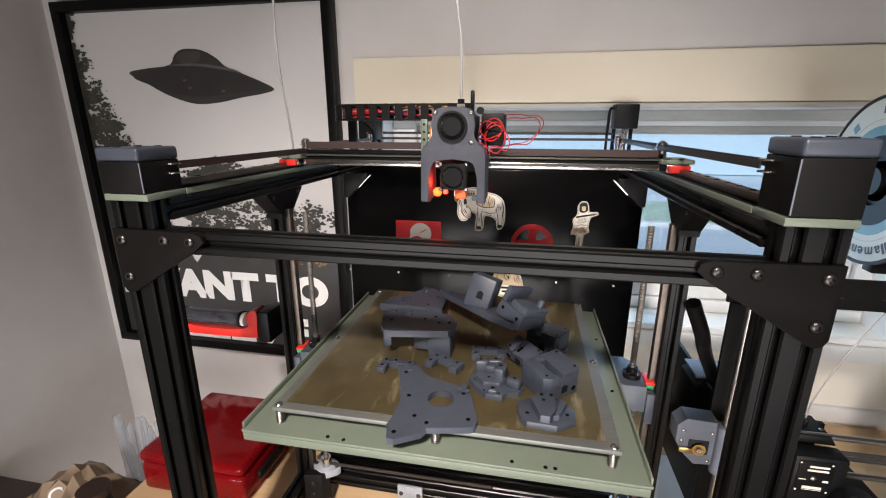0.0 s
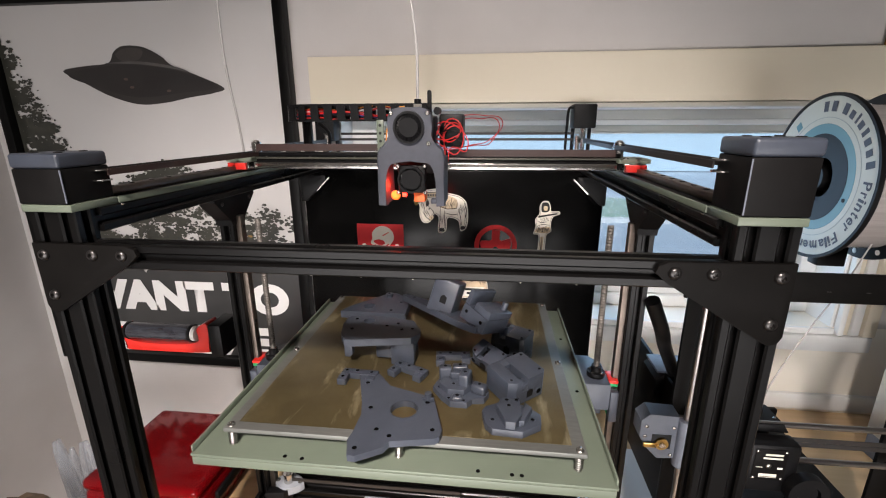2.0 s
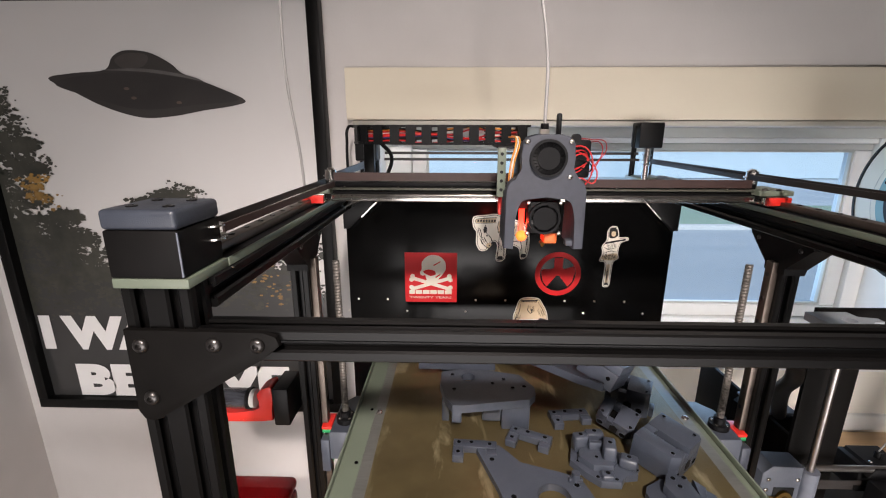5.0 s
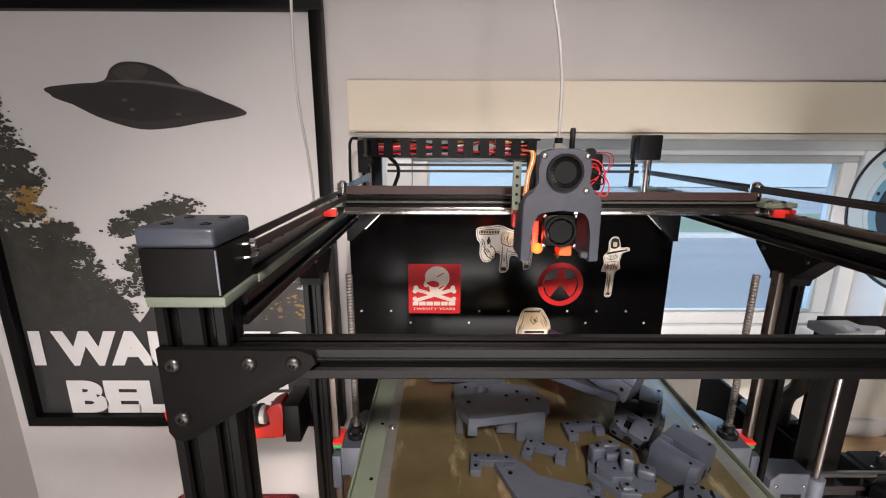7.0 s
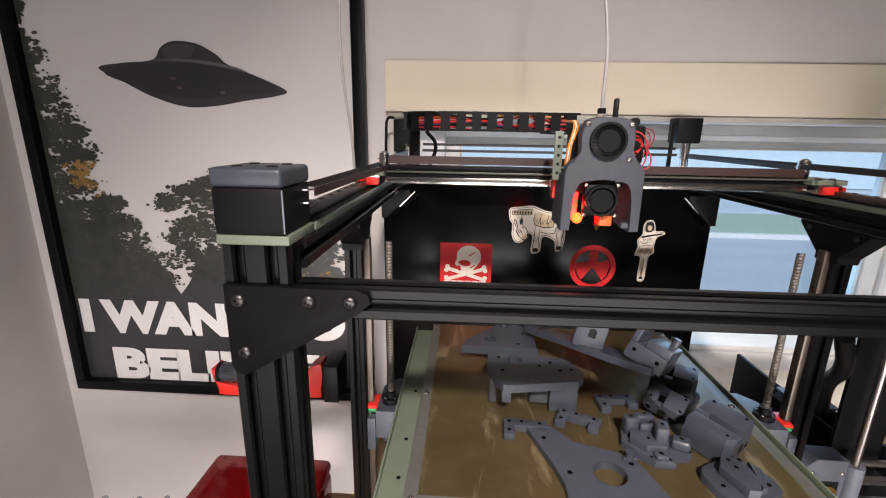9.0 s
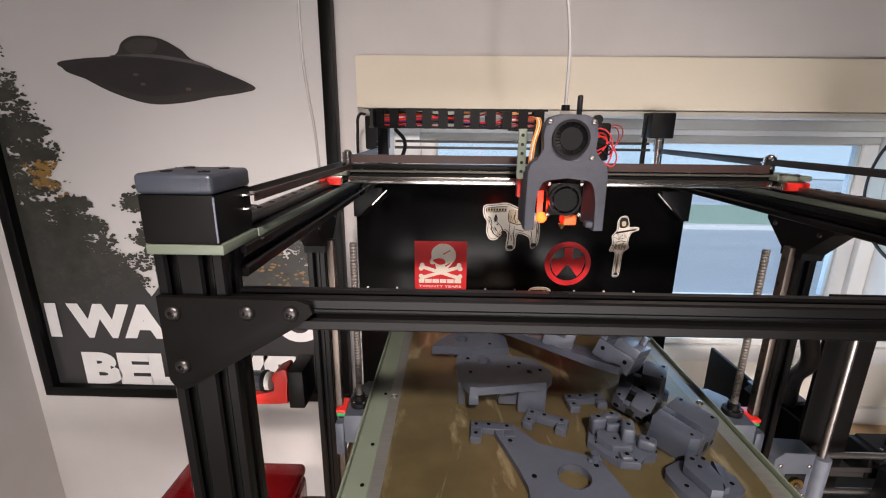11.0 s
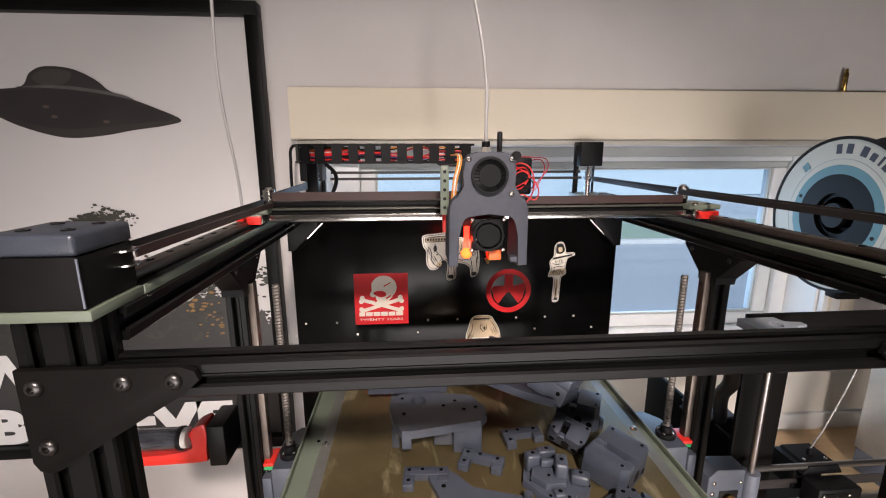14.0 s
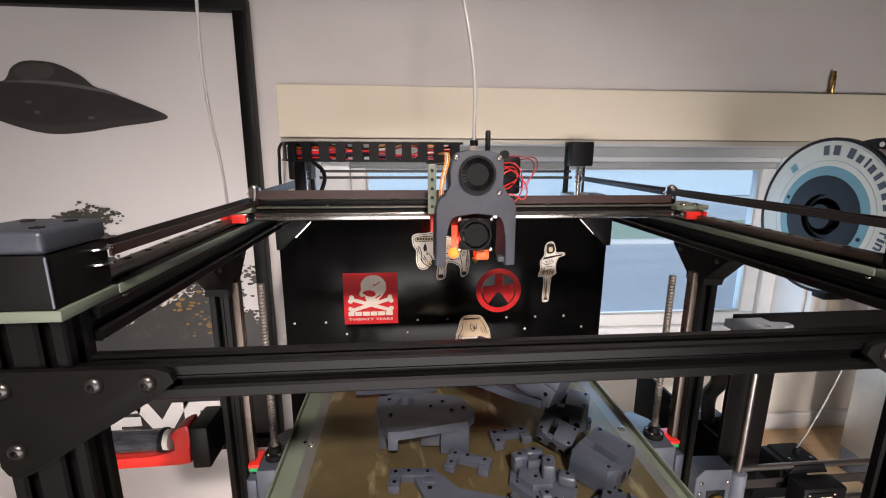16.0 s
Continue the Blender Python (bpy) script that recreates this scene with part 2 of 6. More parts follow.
def prism(bm, pts, h0, h1, m=None, bev=0.0):
    """A polygon in its own x and y, pulled from h0 to h1, then moved by m."""
    m = m or Matrix()
    lo = [bm.verts.new((x, y, h0)) for x, y in pts]
    hi = [bm.verts.new((x, y, h1)) for x, y in pts]
    fs = [bm.faces.new(lo[::-1]), bm.faces.new(hi)]
    k = len(pts)
    for i in range(k):
        fs.append(bm.faces.new((lo[i], lo[(i + 1) % k], hi[(i + 1) % k], hi[i])))
    vs = lo + hi
    if bev:
        es = [e for e in fs[1].edges]
        out = bmesh.ops.bevel(bm, geom=es, offset=bev, segments=2, affect="EDGES", profile=0.5)
        vs = list({v for v in vs if v.is_valid} | {v for f in out["faces"] for v in f.verts})
    bmesh.ops.transform(bm, matrix=m, verts=vs)
    return bm


def mesh_of(name, bm, material):
    bmesh.ops.recalc_face_normals(bm, faces=bm.faces)
    me = bpy.data.meshes.new(name)
    bm.to_mesh(me)
    bm.free()
    me.materials.append(material)
    me.polygons.foreach_set("use_smooth", [True] * len(me.polygons))
    try:
        me.set_sharp_from_angle(angle=radians(35))
    except Exception:
        pass
    return me


def part(name, bm, material, parent=None, label=""):
    ob = new(name, mesh_of(name, bm, material))
    if parent is not None:
        ob.parent = parent
    if label:
        tagged(ob, label)
    return ob


def thing(name, label, category, group="", at=(0, 0, 0), kind=""):
    ob = new(name)
    ob.empty_display_size = 0.02
    ob.matrix_world = Matrix.Translation(at)
    return tagged(ob, label, category, group, kind)


def B(*a, **k):
    return box(bmesh.new(), *a, **k)


def C(*a, **k):
    return cyl(bmesh.new(), *a, **k)


def wire(name, pts, r, material, parent=None, label="", res=8):
    """A round cable through the points, as a mesh."""
    cu = bpy.data.curves.new(name, "CURVE")
    cu.dimensions, cu.bevel_depth, cu.bevel_resolution, cu.resolution_u, cu.use_fill_caps = "3D", r, 3, res, True
    s = cu.splines.new("BEZIER")
    s.bezier_points.add(len(pts) - 1)
    for p, c in zip(s.bezier_points, pts):
        p.co = c
        p.handle_left_type = p.handle_right_type = "AUTO"
    tmp = new("tmp", cu)
    dg = bpy.context.evaluated_depsgraph_get()
    me = bpy.data.meshes.new_from_object(tmp.evaluated_get(dg))
    bpy.data.objects.remove(tmp)
    me.materials.clear()
    me.materials.append(material)
    me.name = name
    me.polygons.foreach_set("use_smooth", [True] * len(me.polygons))
    ob = new(name, me)
    if parent is not None:
        ob.parent = parent
    if label:
        tagged(ob, label)
    return ob


def words(name, text, material, parent, m, width=None, height=None, bold=0.0, label="", depth=0.0004):
    """Lettering as a mesh, its lower left corner at m, stretched to a width and a height."""
    cu = bpy.data.curves.new(name, "FONT")
    cu.body, cu.size, cu.extrude, cu.offset, cu.resolution_u = text, 1.0, 0.0, bold, 6
    tmp = new("tmp", cu)
    dg = bpy.context.evaluated_depsgraph_get()
    me = bpy.data.meshes.new_from_object(tmp.evaluated_get(dg))
    bpy.data.objects.remove(tmp)
    co = np.empty(len(me.vertices) * 3)
    me.vertices.foreach_get("co", co)
    co = co.reshape(-1, 3)
    lo, hi = co.min(0), co.max(0)
    co -= lo
    sx = width / (hi[0] - lo[0]) if width else height / (hi[1] - lo[1])
    sy = height / (hi[1] - lo[1]) if height else sx
    co *= (sx, sy, 1)
    co[:, 2] = depth
    me.vertices.foreach_set("co", co.reshape(-1))
    me.transform(m)
    me.materials.clear()
    me.materials.append(material)
    me.name = name
    ob = new(name, me)
    ob.parent = parent
    if label:
        tagged(ob, label)
    return ob


def on_wall(x, y, z):
    """Local x to the right, local y up, on a face that looks towards the camera (-y)."""
    return Matrix.Translation((x, y, z)) @ Matrix.Rotation(radians(90), 4, "X")


def slot_profile(w, h, nx=1, ny=1):
    """The outline of a slotted aluminium profile, w by h metres."""
    o, v, t, i, d = 0.0041, 0.0021, 0.0029, 0.0078, 0.0092
    c = 0.0017

    def side(length, n):
        pts = [(c, 0)]
        for k in range(n):
            s = length * (k + 0.5) / n
            pts += [(s - o - v, 0), (s - o, v), (s - o, t), (s - i, t), (s - i, t + 0.001), (s - 0.0045, d), (s + 0.0045, d), (s + i, t + 0.001), (s + i, t), (s + o, t), (s + o, v), (s + o + v, 0)]
        return pts + [(length - c, 0)]

    out = [(a - w / 2, b - h / 2) for a, b in side(w, nx)]
    out += [(w / 2 - b, a - h / 2) for a, b in side(h, ny)]
    out += [(w / 2 - a, h / 2 - b) for a, b in side(w, nx)]
    out += [(b - w / 2, h / 2 - a) for a, b in side(h, ny)]
    return out


def beam(a, b, w=0.03, h=0.03, nx=1, ny=1, up="Z"):
    """A slotted profile from a to b; w lies along x for an upright."""
    a, b = Vector(a), Vector(b)
    d = b - a
    if abs(d.z) > abs(d.x) + abs(d.y):
        q = Matrix()
    elif abs(d.x) > abs(d.y):
        q = Matrix(((0, 0, 1, 0), (1, 0, 0, 0), (0, 1, 0, 0), (0, 0, 0, 1)))
    else:
        q = Matrix(((1, 0, 0, 0), (0, 0, 1, 0), (0, -1, 0, 0), (0, 0, 0, 1)))
    return prism(bmesh.new(), slot_profile(w, h, nx, ny), 0, d.length, Matrix.Translation(a) @ q)


def slim_beam(a, b, nx=1, ny=1):
    """The lighter 22 mm profile, nx by ny cells, from a to b."""
    a, b = Vector(a), Vector(b)
    d = b - a
    q = Matrix() if abs(d.z) > abs(d.x) + abs(d.y) else (Matrix(((0, 0, 1, 0), (1, 0, 0, 0), (0, 1, 0, 0), (0, 0, 0, 1))) if abs(d.x) > abs(d.y) else Matrix(((1, 0, 0, 0), (0, 0, 1, 0), (0, -1, 0, 0), (0, 0, 0, 1))))
    pts = [(x * 0.74, y * 0.74) for x, y in slot_profile(0.03 * nx, 0.03 * ny, nx, ny)]
    return prism(bmesh.new(), pts, 0, d.length, Matrix.Translation(a) @ q)


def button_screw(name, parent, at, axis=(0, -1, 0), r=0.005, material=None):
    """A rounded screw head with its hexagon socket."""
    bm = bmesh.new()
    prof = [(r, 0), (r, r * 0.18), (r * 0.86, r * 0.42), (r * 0.62, r * 0.56), (r * 0.42, r * 0.6)]
    q = Matrix.Translation(at) @ Vector(axis).to_track_quat("Z", "Y").to_matrix().to_4x4()
    rings = []
    for pr, pz in prof:
        rings.append([bm.verts.new(q @ Vector((pr * math.cos(math.pi * i / 9), pr * math.sin(math.pi * i / 9), pz))) for i in range(18)])
    inner = [bm.verts.new(q @ Vector((r * 0.40 * math.cos(math.pi * i / 9), r * 0.40 * math.sin(math.pi * i / 9), r * 0.1))) for i in range(18)]
    rings.append(inner)
    for a, b in zip(rings, rings[1:]):
        for i in range(18):
            bm.faces.new((a[i], a[(i + 1) % 18], b[(i + 1) % 18], b[i]))
    bm.faces.new(inner)
    return part(name, bm, material or M_SCREW, parent)


def add_scuffs(m, colour, scale, stretch, lo, hi):
    """Pale scuffed streaks over a material's own colour."""
    n, l = m.node_tree.nodes, m.node_tree.links
    p = n["Principled BSDF"]
    src = p.inputs["Base Color"].links[0].from_socket
    tc, mp = n.new("ShaderNodeTexCoord"), n.new("ShaderNodeMapping")
    mp.inputs["Scale"].default_value = stretch
    mp.inputs["Rotation"].default_value = (0, 0, radians(24))
    no = n.new("ShaderNodeTexNoise")
    no.inputs["Scale"].default_value, no.inputs["Detail"].default_value, no.inputs["Distortion"].default_value = scale, 8, 1.2
    mr = n.new("ShaderNodeMapRange")
    mr.inputs["From Min"].default_value, mr.inputs["From Max"].default_value, mr.inputs["To Max"].default_value = lo, hi, 0.8
    mx = n.new("ShaderNodeMix")
    mx.data_type = "RGBA"
    mx.inputs[7].default_value = (*colour, 1)
    l.new(tc.outputs["Object"], mp.inputs["Vector"])
    l.new(mp.outputs["Vector"], no.inputs["Vector"])
    l.new(no.outputs["Fac"], mr.inputs["Value"])
    l.new(mr.outputs["Result"], mx.inputs[0])
    l.new(src, mx.inputs[6])
    l.new(mx.outputs[2], p.inputs["Base Color"])


add_scuffs(M_PEI, (0.42, 0.36, 0.22), 9.0, (3.0, 0.9, 1.0), 0.565, 0.72)


# ---- the room ----
WY = 1.037          # the window wall's inner face
WX0, WX1, WZ0, WZ1 = -0.350, 0.800, 0.966, 1.452   # window opening
LX, RX, BY, CZ = -1.245, 2.3, -1.9, 2.45

floor = tagged(part("floor", B(LX - 0.1, RX + 0.1, BY - 0.1, WY + 0.15, -0.05, 0), M_FLOOR), "dark brown wooden floor", "floor", kind="structure")
ceiling = tagged(part("ceiling", B(LX - 0.1, RX + 0.1, BY - 0.1, WY + 0.15, CZ, CZ + 0.06), M_CEIL), "plain unseen ceiling, darkened to cut bounce", "ceiling", kind="structure")
wall_north = tagged(thing("wall_north", "off-white painted wall with a window in it", "wall"), kind="structure")
for nm, a in (("wall_piece", (LX - 0.1, WX0, WY, WY + 0.15, 0, CZ)), ("wall_piece", (WX1, RX + 0.1, WY, WY + 0.15, WZ0, CZ)), ("wall_piece", (WX0, WX1, WY, WY + 0.15, WZ1, CZ))):
    part(nm, B(*a), M_WALL, wall_north)
part("wall_below_window", B(WX0, RX + 0.1, WY, WY + 0.15, 0, WZ0), M_WALLC, wall_north, "cream painted wall below the window")
tagged(part("wall_west", B(LX - 0.1, LX, BY, WY, 0, CZ), M_WALL), "off-white painted side wall", "wall", kind="structure")
# East and south walls are unseen; their dark colour holds down bounce.
tagged(part("wall_east", B(RX, RX + 0.1, BY, WY, 0, CZ), M_WALLDIM), "unseen side wall, darkened to cut bounce", "wall", kind="structure")
tagged(part("wall_south", B(LX - 0.1, RX + 0.1, BY - 0.1, BY, 0, CZ), M_WALLDIM), "unseen wall behind, darkened to cut bounce", "wall", kind="structure")
tagged(part("baseboard", B(-0.35, RX, WY - 0.012, WY, 0.752, 0.792, bev=0.002), M_WHITE), "white painted strip along the desk's back", "trim", kind="structure")

# cream board over the window, with its small lower moulding
trim = tagged(thing("trim", "wide cream board over the window", "trim"), kind="structure")
part("board", B(-0.405, RX, WY - 0.018, WY, 1.4655, 1.564, bev=0.0015), M_CREAM, trim)
part("moulding", B(-0.395, RX, WY - 0.012, WY, 1.4535, 1.4645, bev=0.002), M_MOULDSHADE, trim, "painted moulding, colour darkened for shade")

# window: a deep recess with a white vinyl frame at its back
win = tagged(thing("window_1", "wide white-framed window with a blue-grey daylight view", "window"), kind="structure")
fy0, fy1 = WY + 0.085, WY + 0.140
# The head takes the overhanging board's shade through a greyer colour.
part("window_frame", B(WX0, WX1, fy0, fy1, WZ1 - 0.022, WZ1, bev=0.002), M_VINYLGS, win, "frame head with shade in its grey colour")
part("window_frame", B(WX0, WX1, fy0, fy1, WZ0, WZ0 + 0.030, bev=0.003), M_WHITE, win)
part("window_frame", B(WX0, WX0 + 0.065, fy0, fy1, WZ0 + 0.030, WZ1 - 0.022, bev=0.003), M_WHITE, win)
part("window_frame", B(WX1 - 0.042, WX1, fy0, fy1, WZ0 + 0.030, WZ1 - 0.022, bev=0.003), M_WHITE, win)
part("frame_step", B(WX0 + 0.065, WX1 - 0.042, fy0 + 0.004, fy0 + 0.011, WZ1 - 0.034, WZ1 - 0.0222, bev=0.002), M_WHITE, win)
sy0, sy1 = WY + 0.097, WY + 0.130
x0, x1 = WX0 + 0.066, WX1 - 0.043
# Only the top rail is grey: shade is put into its colour.
sash = part("sash", B(x0, x1, sy0, sy1, WZ1 - 0.049, WZ1 - 0.0345, bev=0.002), M_VINYLGS, win)
part("sash_rail", B(x0, x1, sy0, sy1, WZ0 + 0.031, WZ0 + 0.062, bev=0.004), M_WHITE, sash)
part("sash_stile", B(x0, x0 + 0.034, sy0, sy1, WZ0 + 0.062, WZ1 - 0.049, bev=0.004), M_WHITE, sash)
part("sash_stile", B(x1 - 0.036, x1, sy0, sy1, WZ0 + 0.062, WZ1 - 0.049, bev=0.004), M_WHITE, sash)
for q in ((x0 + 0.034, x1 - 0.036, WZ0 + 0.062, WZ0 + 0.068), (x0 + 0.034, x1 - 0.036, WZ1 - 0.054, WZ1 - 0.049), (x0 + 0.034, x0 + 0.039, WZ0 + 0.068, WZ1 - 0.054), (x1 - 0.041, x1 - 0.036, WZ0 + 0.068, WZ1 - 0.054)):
    part("glazing_bead", B(q[0], q[1], sy0 + 0.004, sy0 + 0.014, q[2], q[3], bev=0.001), M_VINYLGS, sash, "grey glazing bead")
pane = part("pane", B(x0 + 0.034, x1 - 0.036, sy0 + 0.018, sy0 + 0.022, WZ0 + 0.0625, WZ1 - 0.0495), M_GLASS, sash)
pane.visible_shadow = False
part("window_sill", B(WX0, WX1, WY - 0.008, fy0 - 0.0005, WZ0 - 0.016, WZ0 - 0.0005, bev=0.003), M_WHITE, win, "white painted sill board")
part("jamb_lining", B(WX1 - 0.006, WX1 - 0.0002, WY + 0.001, fy0 - 0.0005, WZ0, WZ1 - 0.0002), M_WHITE, win)
part("jamb_lining", B(WX0 + 0.0002, WX0 + 0.006, WY + 0.001, fy0 - 0.0005, WZ0, WZ1 - 0.0002), M_WHITE, win)
# stepped casing: four upright ribs beside the opening, and the rail below
for q0, q1, dp, mm in ((0.0005, 0.0145, 0.016, M_WHITE), (0.015, 0.029, 0.009, M_CREAM), (0.0295, 0.0495, 0.013, M_WHITE), (0.050, 0.078, 0.020, M_CREAM)):
    part("casing", B(WX1 + q0, WX1 + q1, WY - dp, WY, WZ0 - 0.0155, 1.4535, bev=0.004), mm, win, "painted casing rib")
part("casing", B(WX0, WX1 + 0.078, WY - 0.016, WY, WZ0 - 0.056, WZ0 - 0.0165, bev=0.004), M_WHITE, win, "cream window casing")

# outside: ground, road, lawn, a pale house
tagged(part("ground", B(-60, 60, 1.4, 300, -1.2, -1.0), mat("gravel", (0.52, 0.58, 0.62), (0.36, 0.43, 0.48), 0.9, scale=0.8)), "pale ground outside", "ground", kind="structure")
tagged(part("road", B(-60, 60, 4.5, 11.2, -0.999, -0.985), mat("asphalt", (0.38, 0.43, 0.46), (0.27, 0.33, 0.37), 0.8, scale=1.2, stretch=(0.15, 1, 1))), "grey road outside", "road", kind="structure")
tagged(part("lawn", B(-60, 60, 11.4, 15, -0.999, -0.95), mat("lawn_green", (0.24, 0.37, 0.25), (0.20, 0.32, 0.21), 0.9, scale=4)), "green lawn strip outside", "lawn", kind="structure")
tagged(part("kerb", B(-60, 60, 11.2, 11.4, -0.999, -0.87, bev=0.02), mat("kerb_concrete", (0.62, 0.62, 0.60), (0.5, 0.5, 0.49), 0.85, scale=6)), "pale concrete kerb along the road outside", "kerb", kind="structure")
house = thing("house", "pale house with a shallow gable roof across the road", "house", at=(9, 24, -1))
M_SIDING = mat("house_siding", (0.50, 0.60, 0.66), (0.45, 0.55, 0.61), 0.8, scale=2)
M_ROOF = mat("roof_shingle", (0.26, 0.32, 0.39), (0.22, 0.28, 0.34), 0.85, scale=6)
part("wall", B(-13, 13, 0, 9, 0.05, 3.2), M_SIDING, house)
bm = bmesh.new()
prism(bm, [(-13.6, 0), (13.6, 0), (8.5, 3.1), (-8.5, 3.1)], -0.5, 9.5, Matrix.Translation((0, 0, 3.2)) @ Matrix.Rotation(radians(90), 4, "X") @ Matrix.Scale(-1, 4, (0, 0, 1)))
part("roof", bm, M_ROOF, house)
part("chimney", B(3.5, 4.4, 3.5, 4.4, 5.2, 7.4, bev=0.03), M_SIDING, house)

# desk
desk = thing("desk", "light tan wooden desk along the wall", "desk", at=(0, 0.6, 0))
DX0, DX1, DY0, DY1 = -0.705, 1.75, 0.28, WY - 0.013
part("desktop", prism(bmesh.new(), [(DX0, DY0 - 0.6), (DX1, DY0 - 0.6), (DX1, DY1 - 0.6), (-0.43, DY1 - 0.6), (-0.43, 0.165), (DX0, 0.165)], 0.715, 0.75, bev=0.002), M_DESK, desk)
for x in (DX0 + 0.06, DX1 - 0.06):
    for y in (DY0 + 0.06, 0.70):
        part("leg", B(x - 0.03, x + 0.03, y - 0.63, y - 0.57, 0, 0.715, bev=0.004), M_DARKW, desk)

# ---- framed poster ----
PX0, PX1, PZ0, PZ1, PY = -1.193, -0.446, 0.788, 1.711, WY - 0.030
poster = thing("framed_poster", "black-framed poster of a flying saucer over dark trees", "poster", at=((PX0 + PX1) / 2, WY, PZ0))


def P(bm):
    bm.transform(Matrix.Translation((-(PX0 + PX1) / 2, -WY, -PZ0)))
    return bm


FW = 0.024
for a in ((PX0, PX1, PZ1 - FW, PZ1), (PX0, PX1, PZ0, PZ0 + FW), (PX0, PX0 + FW, PZ0 + FW, PZ1 - FW), (PX1 - FW, PX1, PZ0 + FW, PZ1 - FW)):
    part("frame_bar", P(B(a[0], a[1], PY, WY - 0.001, a[2], a[3], bev=0.0015)), M_FRAME, poster)


def print_mat():
    """The printed sky: pale above, darkening into the tree line."""
    m = mat("poster_sky", (0.60, 0.585, 0.575), (0.56, 0.545, 0.535), 0.42, scale=5, coat=0.25)
    return m


sheet = part("print", P(B(PX0 + FW, PX1 - FW, WY - 0.010, WY - 0.002, PZ0 + FW, PZ1 - FW)), print_mat(), poster, "pale grey printed sky")
M_TREE = mat("poster_trees", (0.056, 0.055, 0.044), (0.020, 0.021, 0.017), 0.35, scale=45, coat=0.3)
M_TREEG = mat("poster_tree_base", (0.040, 0.040, 0.040), (0.028, 0.028, 0.028), 0.30, scale=14, coat=0.5)
M_TREEB = mat("poster_autumn_leaf", (0.30, 0.17, 0.04), (0.12, 0.075, 0.03), 0.4, scale=60)
M_UFO = mat("poster_saucer", (0.036, 0.032, 0.031), (0.028, 0.025, 0.024), 0.4, scale=12, coat=0.3)
M_UFOD = mat("poster_saucer_dark", (0.030, 0.027, 0.026), (0.02, 0.018, 0.018), 0.4, scale=20, coat=0.3)
M_LETTER = mat("poster_letters", (0.72, 0.71, 0.70), (0.68, 0.67, 0.66), 0.4, scale=20, coat=0.3)


def flat(bm, pts, y):
    bm.faces.new([bm.verts.new((x, y, z)) for x, z in pts])
    return bm


def leaves(xz_list, y, rnd, size, n, spread, bm=None):
    """Many small leaf shapes round the given limbs."""
    bm = bm or bmesh.new()
    for x, z, sx, sz in xz_list:
        sprays = []
        for _ in range(max(5, int(sx * sz * 5200))):
            a, d = rnd.uniform(0, 6.283), math.sqrt(rnd.random())
            sprays.append((x + math.cos(a) * d * sx * spread, z + math.sin(a) * d * sz * spread, rnd.uniform(0.006, 0.015)))
        for _ in range(n):
            px, pz, d = rnd.choice(sprays)
            px, pz = rnd.gauss(px, d), rnd.gauss(pz, d * 0.6)
            px, pz = min(max(px, PX0 + FW + 0.004), PX1 - FW - 0.004), max(pz, PZ0 + FW + 0.004)
            s = size * rnd.uniform(0.4, 1.3)
            b = rnd.uniform(0, 6.283)
            k = 5
            pts = []
            for i in range(k):
                c = b + 6.283 * i / k
                r = s * rnd.uniform(0.5, 1.2)
                pts.append((min(max(px + r * math.cos(c) * 1.3, PX0 + FW + 0.001), PX1 - FW - 0.001), pz + r * math.sin(c) * 0.8))
            flat(bm, pts, y - rnd.uniform(0, 0.0002))
    return bm


rnd = random.Random(5)
ty = WY - 0.0115
# the solid dark hill of trees, lower left, and the second one to the right
x0, x1 = PX0 + FW, PX1 - FW
top = []
NX = 60
for i in range(NX + 1):
    u = i / NX
    x = x0 + (x1 - x0) * u
    h = 1.255 - 0.45 * min(u, 0.45) if u < 0.36 else 1.055
    if 0.40 < u < 0.62:
        h = 1.06 + 0.10 * math.sin((u - 0.40) / 0.22 * math.pi)
    elif u >= 0.62:
        h = 1.08 + 0.07 * math.sin((u - 0.62) / 0.38 * math.pi)
    top.append((x, h + rnd.uniform(-0.014, 0.014)))
bm = bmesh.new()
for (xa, ha), (xb, hb) in zip(top, top[1:]):
    flat(bm, [(xa, PZ0 + FW), (xb, PZ0 + FW), (xb, hb), (xa, ha)], ty)
part("tree_mass", P(bm), M_TREEG, poster, "dark printed tree line")
TX0 = -1.195
limbs = [(TX0 + 0.010, 1.66, 0.020, 0.04), (TX0 + 0.02, 1.58, 0.03, 0.05), (TX0 + 0.03, 1.50, 0.05, 0.04), (TX0 + 0.04, 1.44, 0.06, 0.04), (TX0 + 0.075, 1.415, 0.05, 0.02), (TX0 + 0.05, 1.375, 0.07, 0.03), (TX0 + 0.105, 1.36, 0.035, 0.010),
         (TX0 + 0.035, 1.32, 0.07, 0.04), (TX0 + 0.06, 1.27, 0.08, 0.04), (TX0 + 0.155, 1.262, 0.03, 0.008), (TX0 + 0.10, 1.23, 0.09, 0.04), (TX0 + 0.17, 1.215, 0.045, 0.012), (TX0 + 0.15, 1.18, 0.09, 0.035),
         (TX0 + 0.21, 1.14, 0.055, 0.025), (TX0 + 0.18, 1.10, 0.11, 0.03), (TX0 + 0.06, 1.18, 0.12, 0.1), (TX0 + 0.08, 1.08, 0.2, 0.06)]
part("tree_leaves", P(leaves(limbs, ty - 0.0003, rnd, 0.0042, 330, 1.05, leaves(limbs, ty - 0.0005, rnd, 0.0075, 80, 0.9))), M_TREE, poster)
